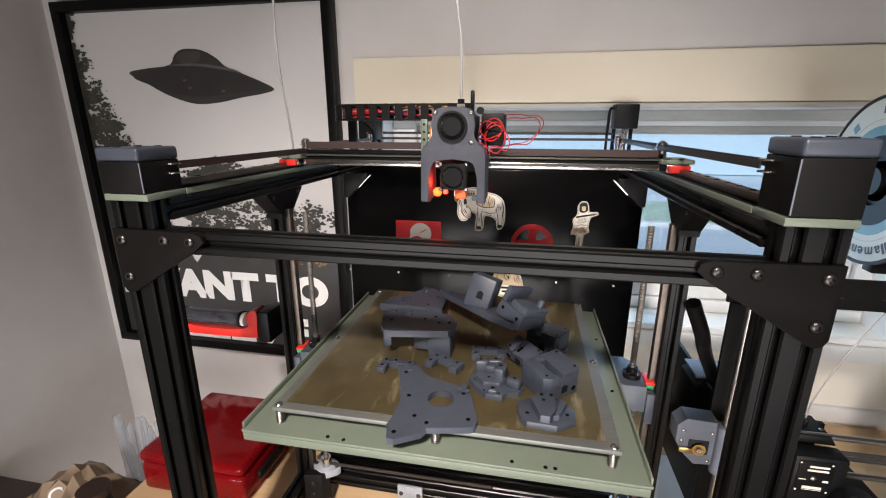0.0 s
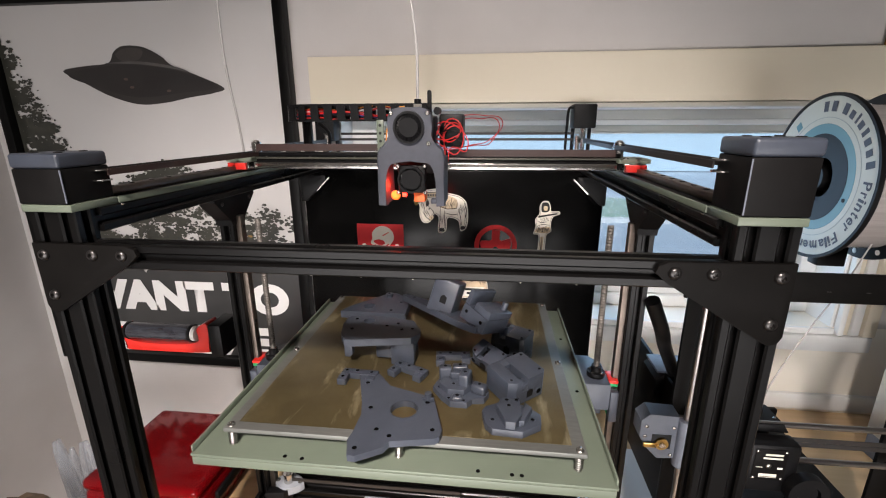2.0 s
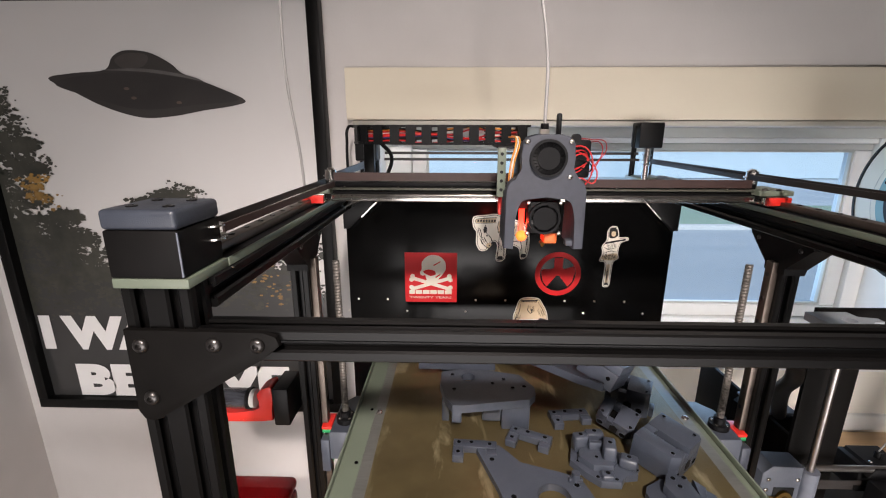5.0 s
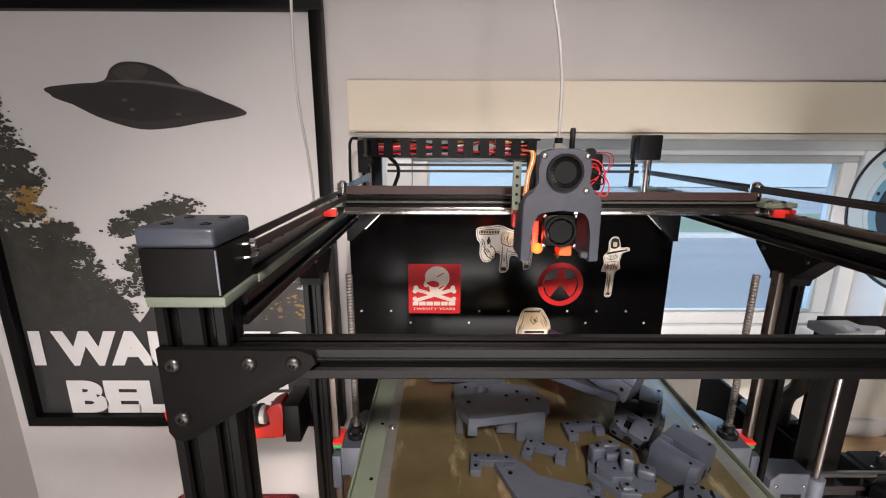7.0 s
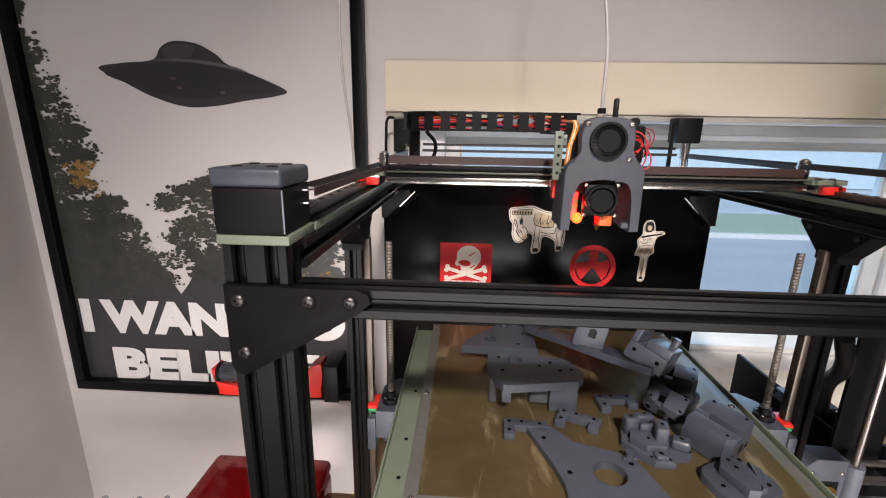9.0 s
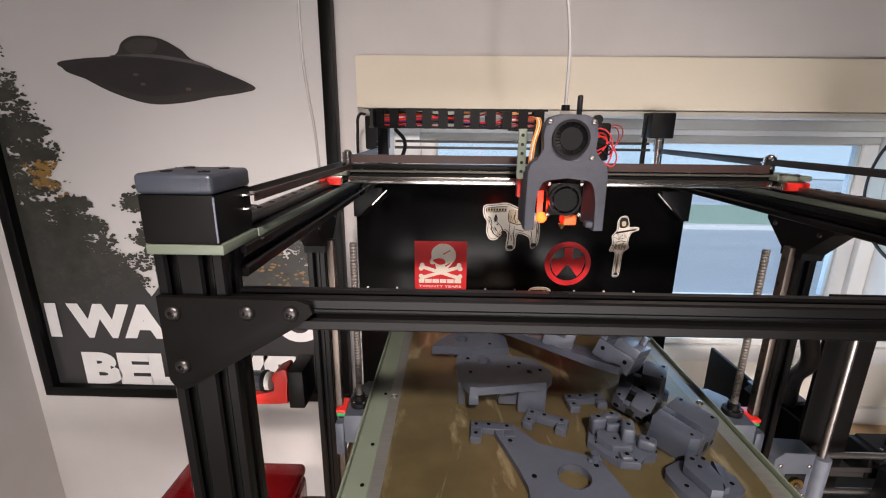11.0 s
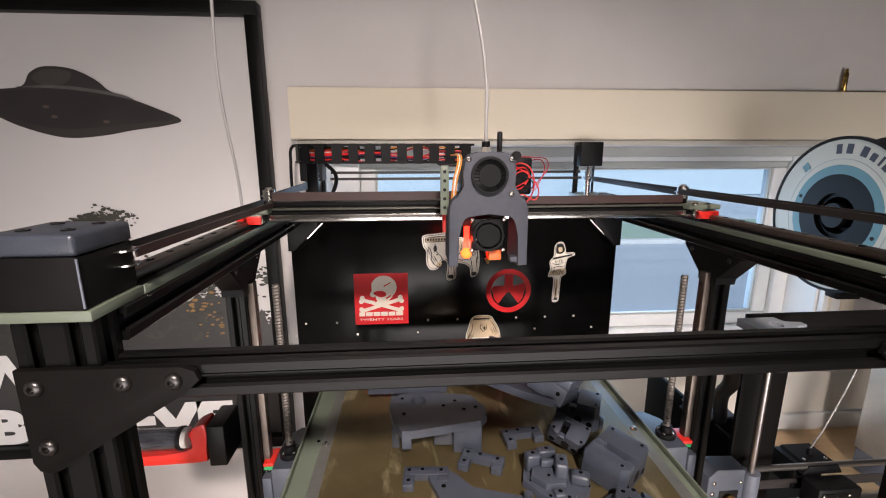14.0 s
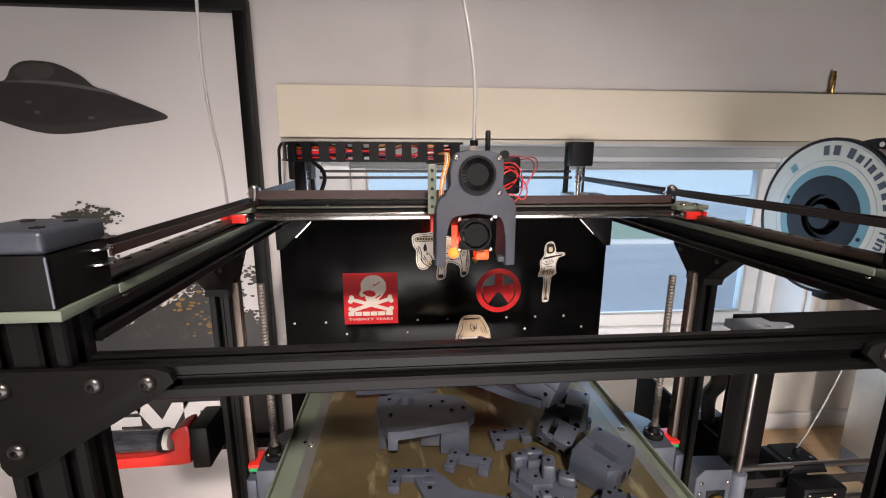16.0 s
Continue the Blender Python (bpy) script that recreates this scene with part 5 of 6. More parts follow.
# body, pack saddle, legs with dark hooves
stuck("saddle", smooth([(-0.006, 0.034), (0.012, 0.034), (0.030, 0.026), (0.030, 0.008), (0.010, 0.006), (-0.006, 0.012)], 4), M_STTAN, dk, 3)
strokes(dk, [[(-0.006, 0.034), (-0.008, 0.022), (-0.006, 0.012), (0.010, 0.006), (0.030, 0.008), (0.031, 0.018), (0.030, 0.026)], [(0.006, 0.034), (0.004, 0.020), (0.007, 0.007)], [(0.020, 0.030), (0.018, 0.018), (0.021, 0.007)],
             [(-0.004, 0.010), (-0.005, -0.010), (-0.006, -0.036)], [(0.005, 0.004), (0.004, -0.016), (0.005, -0.034)], [(0.034, 0.006), (0.038, -0.010), (0.041, -0.030)], [(0.046, 0.010), (0.048, -0.008), (0.047, -0.028)], [(0.006, -0.002), (0.020, -0.006), (0.034, -0.004)], [(0.046, 0.020), (0.050, 0.004), (0.049, -0.012)]], 0.0008, 5)
for x, z in ((-0.001, -0.038), (0.0435, -0.033)):
    stuck("hoof", smooth([(x - 0.005, z - 0.003), (x + 0.004, z - 0.003), (x + 0.004, z + 0.003), (x - 0.004, z + 0.003)], 3), M_STBLACK, dk, 5)
hatch(dk, 0.012, 0.018, 0.034, 0.018, 16, 0.25, 6, 1)
hatch(dk, 0.040, 0.006, 0.012, 0.022, 8, 0.3, 6, 2)
hatch(dk, -0.034, -0.004, 0.010, 0.016, 7, -0.5, 6, 3)
hatch(dk, -0.001, -0.018, 0.008, 0.026, 5, 0.1, 6, 4)

fg = sticker("figure_sticker", "cream die-cut sticker of a slim standing shape", 0.1165, 1.2100)
fo = smooth([(-0.006, 0.060), (0.005, 0.060), (0.010, 0.048), (0.012, 0.040), (0.026, 0.040), (0.029, 0.034), (0.016, 0.028), (0.012, 0.010), (0.014, -0.002), (0.005, -0.010), (0.003, -0.034), (0.001, -0.058), (-0.010, -0.060), (-0.012, -0.050), (-0.011, -0.012), (-0.022, -0.008), (-0.018, 0.008), (-0.020, 0.022), (-0.012, 0.034), (-0.012, 0.050)], 4)
stuck("backing", fo, M_STWHITE, fg, 0)
ink_edge(fo, M_STWHITE, fg, 0.0016, 0.0007)
stuck("shading", smooth([(-0.007, 0.056), (0.004, 0.057), (0.008, 0.044), (0.002, 0.038), (-0.008, 0.040)], 4), M_STBLACK, fg, 3)
stuck("shading", smooth([(-0.004, 0.050), (0.003, 0.050), (0.003, 0.042), (-0.003, 0.042)], 4), M_STTAN, fg, 4)
stuck("band", [(-0.014, 0.026), (0.024, 0.034), (0.024, 0.037), (-0.014, 0.030)], M_STBLACK, fg, 3)
stuck("shading", smooth([(-0.014, 0.004), (0.008, 0.008), (0.011, -0.002), (0.002, -0.006), (-0.018, -0.004)], 4), M_STTAN, fg, 3)
for dx in (-0.012, -0.006, 0.0, 0.006):
    stuck("ink_line", [(dx, -0.004), (dx + 0.001, -0.004), (dx + 0.003, 0.006), (dx + 0.002, 0.006)], M_STBLACK, fg, 4)
stuck("shading", [(-0.008, -0.052), (-0.002, -0.052), (-0.001, -0.014), (-0.008, -0.014)], M_STTAN, fg, 3)

hatch(fg, -0.004, 0.002, 0.024, 0.014, 12, 0.2, 6, 5, 0.0006)
hatch(fg, 0.000, 0.022, 0.018, 0.012, 8, -0.4, 6, 6)
hatch(fg, -0.005, -0.032, 0.006, 0.038, 4, 0.02, 6, 7)
strokes(fg, [[(-0.0045, -0.012), (-0.005, -0.030), (-0.0055, -0.052)], [(-0.016, 0.020), (-0.008, 0.016), (0.004, 0.018)], [(-0.014, 0.010), (-0.002, 0.013), (0.009, 0.011)]], 0.0007, 6)
stuck("dark_toe", [(-0.009, -0.056), (-0.001, -0.056), (-0.002, -0.051), (-0.008, -0.051)], M_STBLACK, fg, 5)

sb = sticker("bag_sticker", "tan die-cut sticker of a paper sack with small bars", -0.0320, 1.0900)
so_ = smooth([(-0.020, 0.033), (0.012, 0.035), (0.024, 0.022), (0.034, 0.000), (0.034, -0.032), (0.010, -0.036), (-0.028, -0.034), (-0.034, -0.010), (-0.030, 0.008)], 4)
stuck("backing", so_, M_STWHITE, sb, 0)
ink_edge(so_, M_STTAN, sb, 0.0015, 0.0006)
stuck("label_patch", [(-0.022, -0.032), (0.028, -0.032), (0.028, -0.010), (-0.022, -0.010)], M_STWHITE, sb, 3)
for z, a, b in ((-0.018, -0.017, 0.023), (-0.027, -0.010, 0.018)):
    stuck("bar", [(a, z), (b, z), (b, z + 0.005), (a, z + 0.005)], M_STBLACK, sb, 4)
stuck("fold", [(-0.018, 0.027), (0.014, 0.029), (0.014, 0.031), (-0.018, 0.030)], M_STBLACK, sb, 3)
stuck("fold", [(-0.002, 0.026), (0.002, 0.006), (0.004, 0.006), (0.008, 0.027), (0.005, 0.012), (0.001, 0.012)], M_STBLACK, sb, 3)

strokes(sb, [[(-0.020, 0.022), (-0.022, 0.006), (-0.028, -0.010)], [(0.014, 0.027), (0.022, 0.014), (0.030, -0.002)], [(-0.004, 0.020), (-0.006, 0.010), (0.000, 0.002), (0.007, 0.008), (0.006, 0.019)], [(-0.002, 0.017), (0.001, 0.008), (0.004, 0.016)], [(-0.026, 0.004), (-0.030, -0.016), (-0.031, -0.030)]], 0.0008, 5)
hatch(sb, -0.003, 0.0285, 0.032, 0.006, 16, 0.2, 6, 8, 0.0007)
hatch(sb, -0.024, -0.008, 0.010, 0.020, 7, 0.3, 6, 9)
hatch(sb, 0.022, 0.004, 0.012, 0.018, 8, -0.3, 6, 10)

# ---- printed grey parts on the bed ----
ZB = 1.0984
GRP = "printed parts on the bed"


def printed(name, label, x, y, z=ZB, turn=0.0):
    ob = thing(name, label, "printed part", GRP)
    ob.matrix_world = pose(x, y, z, 0, 0, turn)
    return ob


def sock(parent, x, y, z, r=0.0026, axis=(0, 0, 1)):
    """A screw hole: a black disc that paints its shade, in a grey lip."""
    part("hole_lip", ring(bmesh.new(), (x, y, z), axis, r, r * 1.35, 0.0006, 14), M_GREY, parent)
    a = Vector(axis) * 0.0002
    part("hole_shade_disc", C(Vector((x, y, z)) - a, Vector((x, y, z)) + a * 1.4, r, 14), M_HOLESHADE, parent)


def loc(pts, x, y):
    return [(a - x, b - y) for a, b in pts]


p = printed("printed_motor_plate", "large flat slate grey plate with a round hole", -0.095, 0.445)
o = [(-0.1613, 0.516), (-0.158, 0.520), (-0.134, 0.514), (-0.128, 0.508), (-0.1137, 0.489), (-0.060, 0.471), (-0.055, 0.466), (-0.0395, 0.413), (-0.0415, 0.403), (-0.046, 0.399), (-0.0925, 0.390), (-0.097, 0.381), (-0.122, 0.366), (-0.130, 0.367), (-0.1365, 0.388), (-0.1345, 0.398), (-0.1335, 0.430), (-0.140, 0.455)]
part("plate", holed(loc(o, -0.095, 0.445)[::-1], [disc(0.008, -0.001, 0.0155, 36)], 0.0075), M_GREY, p)
part("hole_rim", ring(bmesh.new(), (0.008, -0.001, 0.0076), (0, 0, 1), 0.0155, 0.0168, 0.0008, 36), M_GREY, p)
for x, y in ((-0.145, 0.508), (-0.143, 0.492), (-0.126, 0.443), (-0.062, 0.459), (-0.050, 0.412), (-0.110, 0.407), (-0.094, 0.398), (-0.125, 0.377)):
    sock(p, x + 0.095, y - 0.445, 0.0077)
part("boss", C((0.033, 0.020, 0.0075), (0.033, 0.020, 0.017), 0.0042, 20), M_GREY, p)
part("boss", B(0.026, 0.040, 0.017, 0.021, 0.0075, 0.0115, bev=0.001), M_GREY, p)

p = printed("printed_wedge_block", "slate grey block with a split raised wedge", 0.036, 0.445)
o = [(-0.034, 0.006), (-0.030, -0.016), (-0.022, -0.025), (0.010, -0.027), (0.031, -0.012), (0.032, 0.004), (0.018, 0.020), (-0.012, 0.024), (-0.030, 0.014)]
part("base", prism(bmesh.new(), o, 0, 0.0085, bev=0.0008), M_GREY, p)
part("wedge", prism(bmesh.new(), [(-0.008, -0.024), (0.002, -0.025), (0.010, -0.010), (0.008, 0.018), (-0.010, 0.020), (-0.018, 0.006)], 0.0085, 0.018, bev=0.001), M_GREY, p)
part("wedge", prism(bmesh.new(), [(0.006, -0.020), (0.012, -0.018), (0.022, 0.006), (0.014, 0.016), (0.011, -0.008)], 0.0085, 0.016, bev=0.001), M_GREY, p)
for x, y, z in ((-0.022, -0.010, 0.0088), (0.022, -0.006, 0.0088), (-0.004, 0.004, 0.0183), (-0.006, 0.014, 0.0183), (0.005, 0.015, 0.0183)):
    sock(p, x, y, z, 0.0022)


def bracket(x, y, turn, name="printed_small_bracket", label="small slate grey bracket with two screw holes"):
    p = printed(name, label, x, y, turn=turn)
    part("bar", B(-0.024, 0.024, -0.006, 0.006, 0, 0.009, bev=0.001), M_GREY, p)
    part("foot", B(-0.024, -0.012, -0.022, -0.0062, 0, 0.009, bev=0.001), M_GREY, p)
    part("foot", B(0.012, 0.024, -0.016, -0.0062, 0, 0.009, bev=0.001), M_GREY, p)
    for xx, yy in ((-0.018, 0), (-0.004, 0.001), (0.016, 0), (-0.018, -0.015)):
        sock(p, xx, yy, 0.0092, 0.0022)
    return p


b1 = bracket(-0.160, 0.515, -4)
b2 = copy_thing(b1, pose(-0.095, 0.533, ZB, 0, 0, -24))
b3 = copy_thing(b1, pose(-0.042, 0.575, ZB, 0, 0, 6))

p = printed("printed_lobed_block", "slate grey lobed block with standing round bosses", -0.026, 0.500)
o = [(-0.034, -0.006), (-0.022, -0.024), (-0.010, -0.036), (0.010, -0.037), (0.016, -0.028), (0.030, -0.026), (0.036, -0.012), (0.028, 0.004), (0.014, 0.010), (0.012, 0.034), (-0.012, 0.038), (-0.026, 0.020)]
part("base", prism(bmesh.new(), o, 0, 0.008, bev=0.001), M_GREY, p)
part("body", prism(bmesh.new(), [(-0.026, -0.008), (-0.014, -0.022), (0.006, -0.022), (0.014, -0.010), (0.008, 0.016), (-0.016, 0.022)], 0.008, 0.015, bev=0.001), M_GREY, p)
for x, y, wx, wy, h, a in ((-0.020, 0.010, 0.016, 0.012, 0.027, 10), (0.006, -0.006, 0.013, 0.020, 0.030, -14), (-0.002, 0.020, 0.020, 0.011, 0.024, 4), (0.024, -0.014, 0.018, 0.013, 0.019, -25), (-0.002, -0.029, 0.013, 0.011, 0.012, 0)):
    m = Matrix.Translation((x, y, 0)) @ Matrix.Rotation(radians(a), 4, "Z")
    part("pillar", B(-wx / 2, wx / 2, -wy / 2, wy / 2, 0.0075, h, bev=0.0028, seg=3, m=m), M_GREY, p)
    sock(p, x, y, h + 0.0002, 0.0022)
for x, y, z in ((-0.026, -0.008, 0.0082), (-0.012, -0.030, 0.0082), (0.006, -0.033, 0.0082), (0.031, -0.020, 0.0082), (-0.012, 0.030, 0.0082), (-0.008, -0.010, 0.0152)):
    sock(p, x, y, z, 0.0018)
part("web", B(-0.013, 0.003, 0.000, 0.005, 0.0148, 0.024, bev=0.0015), M_GREY, p)


def clamp_box(x, y, z, rx, ry, rz, sx, sy, sz, label, name="printed_clamp_box"):
    """A bevelled block with a cut channel across its top."""
    p = thing(name, label, "printed part", GRP)
    p.matrix_world = pose(x, y, z, rx, ry, rz)
    lo, hi = sz * 0.50, sz
    part("base", prism(bmesh.new(), [(-sx / 2, -sy / 2 + 0.006), (-sx / 2 + 0.008, -sy / 2), (sx / 2 - 0.005, -sy / 2), (sx / 2, -sy / 2 + 0.004), (sx / 2, sy / 2), (-sx / 2, sy / 2)], 0, lo), M_GREY, p)
    # the upper half stands round a slot: two cheeks, a lower bridge at the front and one at the back
    part("cheek", prism(bmesh.new(), [(-sx * 0.499, -sy / 2 + 0.0062), (-sx / 2 + 0.0082, -sy * 0.498), (-sx * 0.20, -sy * 0.498), (-sx * 0.20, sy * 0.498), (-sx * 0.499, sy * 0.498)], lo + 0.0001, hi, bev=0.0005), M_GREY, p)
    part("cheek", prism(bmesh.new(), [(-sx * 0.02, -sy * 0.498), (sx / 2 - 0.0052, -sy * 0.498), (sx * 0.499, -sy / 2 + 0.0042), (sx * 0.499, sy * 0.498), (-sx * 0.02, sy * 0.498)], lo + 0.0001, hi - 0.0003, bev=0.0005), M_GREY, p)
    part("bridge", B(-sx * 0.199, -sx * 0.021, sy * 0.24, sy * 0.496, lo + 0.0002, hi - 0.0006, bev=0.0004), M_GREY, p)
    part("bridge", B(-sx * 0.199, -sx * 0.021, -sy * 0.496, -sy * 0.26, lo + 0.0002, hi * 0.80, bev=0.0004), M_GREY, p)
    # Dark sheet paints the shade at the slot's bottom.
    part("slot_shade", B(-sx * 0.198, -sx * 0.022, -sy * 0.255, sy * 0.235, lo + 0.0002, lo + 0.0008), M_HOLESHADE, p)
    for xx, zz in ((-sx * 0.34, sz * 0.28), (sx * 0.30, sz * 0.24)):
        sock(p, xx, -sy / 2 - 0.0002, zz, 0.0036, (0, 1, 0))
    for xx, yy in ((-sx * 0.38, -sy * 0.32), (sx * 0.40, -sy * 0.34), (sx * 0.40, sy * 0.38)):
        sock(p, xx, yy, sz + 0.0002, 0.0018)
    part("foot", B(sx / 2 + 0.0002, sx / 2 + sx * 0.12, -sy * 0.30, sy * 0.10, 0.0, sz * 0.34, bev=0.0014), M_GREY, p)
    part("emblem", holed([(-0.0045, -0.0055), (0.0045, -0.0055), (0.0045, 0.0035), (0.0, 0.006), (-0.0045, 0.0035)], [], 0.0004, Matrix.Translation((sx * 0.04, -sy / 2 - 0.0001, sz * 0.34)) @ Matrix.Rotation(radians(90), 4, "X")), M_PLASTB, p)
    return p


clamp_box(0.042, 0.503, ZB + 0.0035, 6, -3, 38, 0.055, 0.046, 0.033, "large slate grey clamp block with a slot, lying tilted")
clamp_box(0.008, 0.553, ZB + 0.0115, 20, 14, -36, 0.042, 0.028, 0.020, "pale slate grey clamp block leaning on its neighbours")
clamp_box(0.040, 0.602, ZB + 0.002, 0, 2, -28, 0.052, 0.038, 0.034, "slate grey clamp block at the back of the heap")

p = printed("printed_tall_bracket", "slate grey plate bracket standing on two legs", -0.143, 0.572, turn=-3)
part("plate", holed([(-0.058, 0.026), (-0.058, 0.000), (-0.050, -0.028), (-0.040, -0.044), (-0.028, -0.044), (0.048, -0.026), (0.056, -0.014), (0.056, 0.000), (0.040, 0.026), (0.0, 0.034), (-0.036, 0.034)], [disc(-0.024, 0.016, 0.009, 20)], 0.010, Matrix.Translation((0, 0, 0.0365))), M_GREY, p)
part("leg", B(-0.041, -0.030, -0.042, -0.032, 0.022, 0.0365, bev=0.001), M_GREY, p)
part("leg", B(-0.055, -0.046, -0.010, 0.002, 0.0, 0.0365, bev=0.001), M_GREY, p)
part("leg", B(0.017, 0.050, -0.020, 0.010, 0, 0.0365, bev=0.0015), M_GREY, p)
part("leg", B(-0.006, 0.0165, -0.014, 0.010, 0.006, 0.0365, bev=0.0015), M_GREY, p)
for x, y in ((-0.040, -0.006), (0.006, 0.010), (0.020, 0.020), (0.030, 0.002), (0.044, 0.006), (-0.044, 0.026)):
    sock(p, x, y - 0.006, 0.0467, 0.0024)

p = printed("printed_corner_plate", "slate grey triangular plate at the back of the bed", -0.172, 0.690, ZB + 0.018)
part("plate", holed([(-0.062, -0.034), (0.046, -0.036), (0.044, 0.030), (0.012, 0.052), (0.000, 0.050), (-0.054, -0.016)], [disc(-0.020, -0.010, 0.010, 20)], 0.012), M_GREY, p)
part("boss", C((0.004, 0.034, 0.012), (0.004, 0.034, 0.018), 0.006, 20), M_GREY, p)
part("leg", B(-0.030, 0.030, -0.010, 0.016, -0.0178, 0.0, bev=0.0015), M_GREY, p)
for x, y in ((0.004, 0.034), (0.030, 0.010), (0.020, -0.024)):
    sock(p, x, y, 0.0185 if y > 0.03 else 0.0123, 0.0024)

# the long arm that lies slanting over the heap, with two block heads
p = thing("printed_long_arm", "long slate grey arm with two blocks, lying on other parts", "printed part", GRP)
p.matrix_world = pose(-0.062, 0.630, ZB + 0.041, -16, -2, -40)
part("arm", holed([(-0.105, 0.016), (-0.105, 0.004), (-0.095, -0.004), (0.060, -0.030), (0.088, -0.026), (0.092, 0.026), (0.050, 0.034), (-0.060, 0.024)], [disc(0.0, 0.004, 0.006, 16)], 0.009), M_GREY, p)
part("block", B(-0.026, 0.014, -0.014, 0.024, 0.004, 0.056, bev=0.0025, m=Matrix.Rotation(radians(26), 4, "Z") @ Matrix.Rotation(radians(8), 4, "Y")), M_GREY, p)
tb = Matrix.Translation((0.072, 0.0, 0.008)) @ Matrix.Rotation(radians(18), 4, "Y") @ Matrix.Scale(1.12, 4)
part("block", B(-0.020, 0.022, -0.020, 0.024, 0.0, 0.020, bev=0.0015, m=tb), M_GREY, p)
part("fin", B(-0.020, -0.013, -0.0195, 0.0235, 0.0202, 0.040, bev=0.001, m=tb), M_GREY, p)
part("block", B(-0.004, 0.022, -0.0195, 0.0235, 0.0202, 0.030, bev=0.001, m=tb), M_GREY, p)
part("stub", C(tb @ Vector((0.014, 0.012, 0.0300)), tb @ Vector((0.014, 0.012, 0.040)), 0.0045, 20), M_GREY, p)
# Flat black discs paint in the shade of two screw holes.
for xx in (-0.012, 0.014):
    part("hole_shade_disc", C(tb @ Vector((xx, -0.0202, 0.012)), tb @ Vector((xx, -0.0206, 0.012)), 0.0025, 14), M_HOLESHADE, p)
part("emblem", holed([(-0.005, -0.006), (0.005, -0.006), (0.005, 0.004), (0.0, 0.007), (-0.005, 0.004)], [], 0.0004, Matrix.Rotation(radians(26), 4, "Z") @ Matrix.Rotation(radians(8), 4, "Y") @ Matrix.Translation((-0.004, -0.0142, 0.027)) @ Matrix.Rotation(radians(90), 4, "X")), M_PLASTB, p)
for x, y in ((-0.098, 0.009), (-0.080, 0.008), (0.080, -0.022)):
    sock(p, x, y, 0.0092, 0.0024)

# ---- red holder with its roll, outside the side post ----
rh = thing("roll_holder", "bright red holder with a dark wrapped roll", "holder", at=(-0.475, 0.585, 1.088))
bm = prism(bmesh.new(), smooth([(-0.079, 0.020), (-0.074, 0.002), (-0.066, -0.002), (0.050, -0.001), (0.060, 0.006), (0.064, 0.044), (0.056, 0.046), (0.044, 0.036), (0.040, 0.013), (-0.066, 0.012), (-0.074, 0.030), (-0.082, 0.034)], 4), -0.012, 0.012, Matrix.Rotation(radians(90), 4, "X"), bev=0.0015)
part("cradle", bm, M_RED, rh, "bright red cradle")
part("roll", C((-0.070, -0.004, 0.027), (0.030, -0.004, 0.027), 0.0125, 28), mat("dark_wrap", (0.05, 0.055, 0.065), (0.02, 0.02, 0.025), 0.18, scale=60, stretch=(1, 6, 6), coat=0.5), rh, "dark shiny wrapped roll")
for x in (-0.0745, 0.0305):
    part("roll_end", C((x, -0.004, 0.027), (x + 0.004, -0.004, 0.027), 0.0135, 28), M_PLASTB, rh)
part("end_ring", C((0.0348, -0.004, 0.027), (0.0405, -0.004, 0.027), 0.0115, 28), M_WWHT, rh, "pale end ring")
part("mount", B(0.0645, 0.0845, -0.014, 0.032, -0.006, 0.046, bev=0.002), M_PLASTB, rh, "black mount")

# ---- red translucent case ----
rc = thing("red_case", "translucent red plastic case with a dark handle", "case", at=(-0.575, 0.655, 0.751))
part("tub", B(-0.110, 0.106, -0.096, 0.104, 0, 0.060, bev=0.010, seg=3), M_REDCLEAR, rc)
part("lid", B(-0.111, 0.107, -0.097, 0.105, 0.0605, 0.084, bev=0.011, seg=4), M_REDCLEAR, rc, "glossy red lid")
part("handle", B(0.1075, 0.116, -0.060, 0.030, 0.030, 0.046, bev=0.003), M_PLASTB, rc, "black latch")
part("inner_tray", B(-0.10, 0.10, -0.085, 0.085, 0.004, 0.03, bev=0.004), M_DARKW, rc)

# ---- paper bag and clear wrap at the desk's end ----
bag = thing("paper_bag", "crumpled brown paper bag with a pale print", "bag", at=(-0.875, 0.560, 0.619))
r2 = random.Random(3)
bm = bmesh.new()
bmesh.ops.create_grid(bm, x_segments=14, y_segments=10, size=0.5)
for v in bm.verts:
    u, w = v.co.x, v.co.y
    e = max(0, 1 - 4 * u * u) ** 0.5 * max(0, 1 - 4 * w * w) ** 0.5
    v.co = (u * 0.26, w * 0.15 + 0.01 * math.sin(u * 17), 0.150 * (0.85 + 0.9 * u) * e + (0.010 * math.sin(u * 23 + w * 31) + r2.uniform(-0.004, 0.004)) * (e > 0.1) + 0.002)
part("sack", bm, M_BAG, bag)
bmesh_face = B(-0.058, 0.058, -0.066, 0.066, 0.0, 0.02, bev=0.006)
part("bag_base", bmesh_face, M_BAG, bag)
part("print_patch", C((0.020, -0.03, 0.116), (0.024, -0.034, 0.119), 0.013, 20), M_PAPER, bag, "pale round print")
part("print_dot", C((0.0245, -0.0345, 0.1194), (0.025, -0.035, 0.1199), 0.009, 20), M_BAG, bag)
jar = thing("dark_jar", "small dark round jar on the desk", "jar", at=(-0.745, 0.515, 0.619))
part("body", C((0, 0, 0), (0, 0, 0.150), 0.024, 28), M_PLASTB, jar)
part("lid", C((0, 0, 0.1505), (0, 0, 0.165), 0.026, 28), M_DARKW, jar)
wrap = thing("air_pillow_wrap", "clear ribbed plastic air wrap, loosely folded", "packaging", at=(-0.755, 0.640, 0.619))
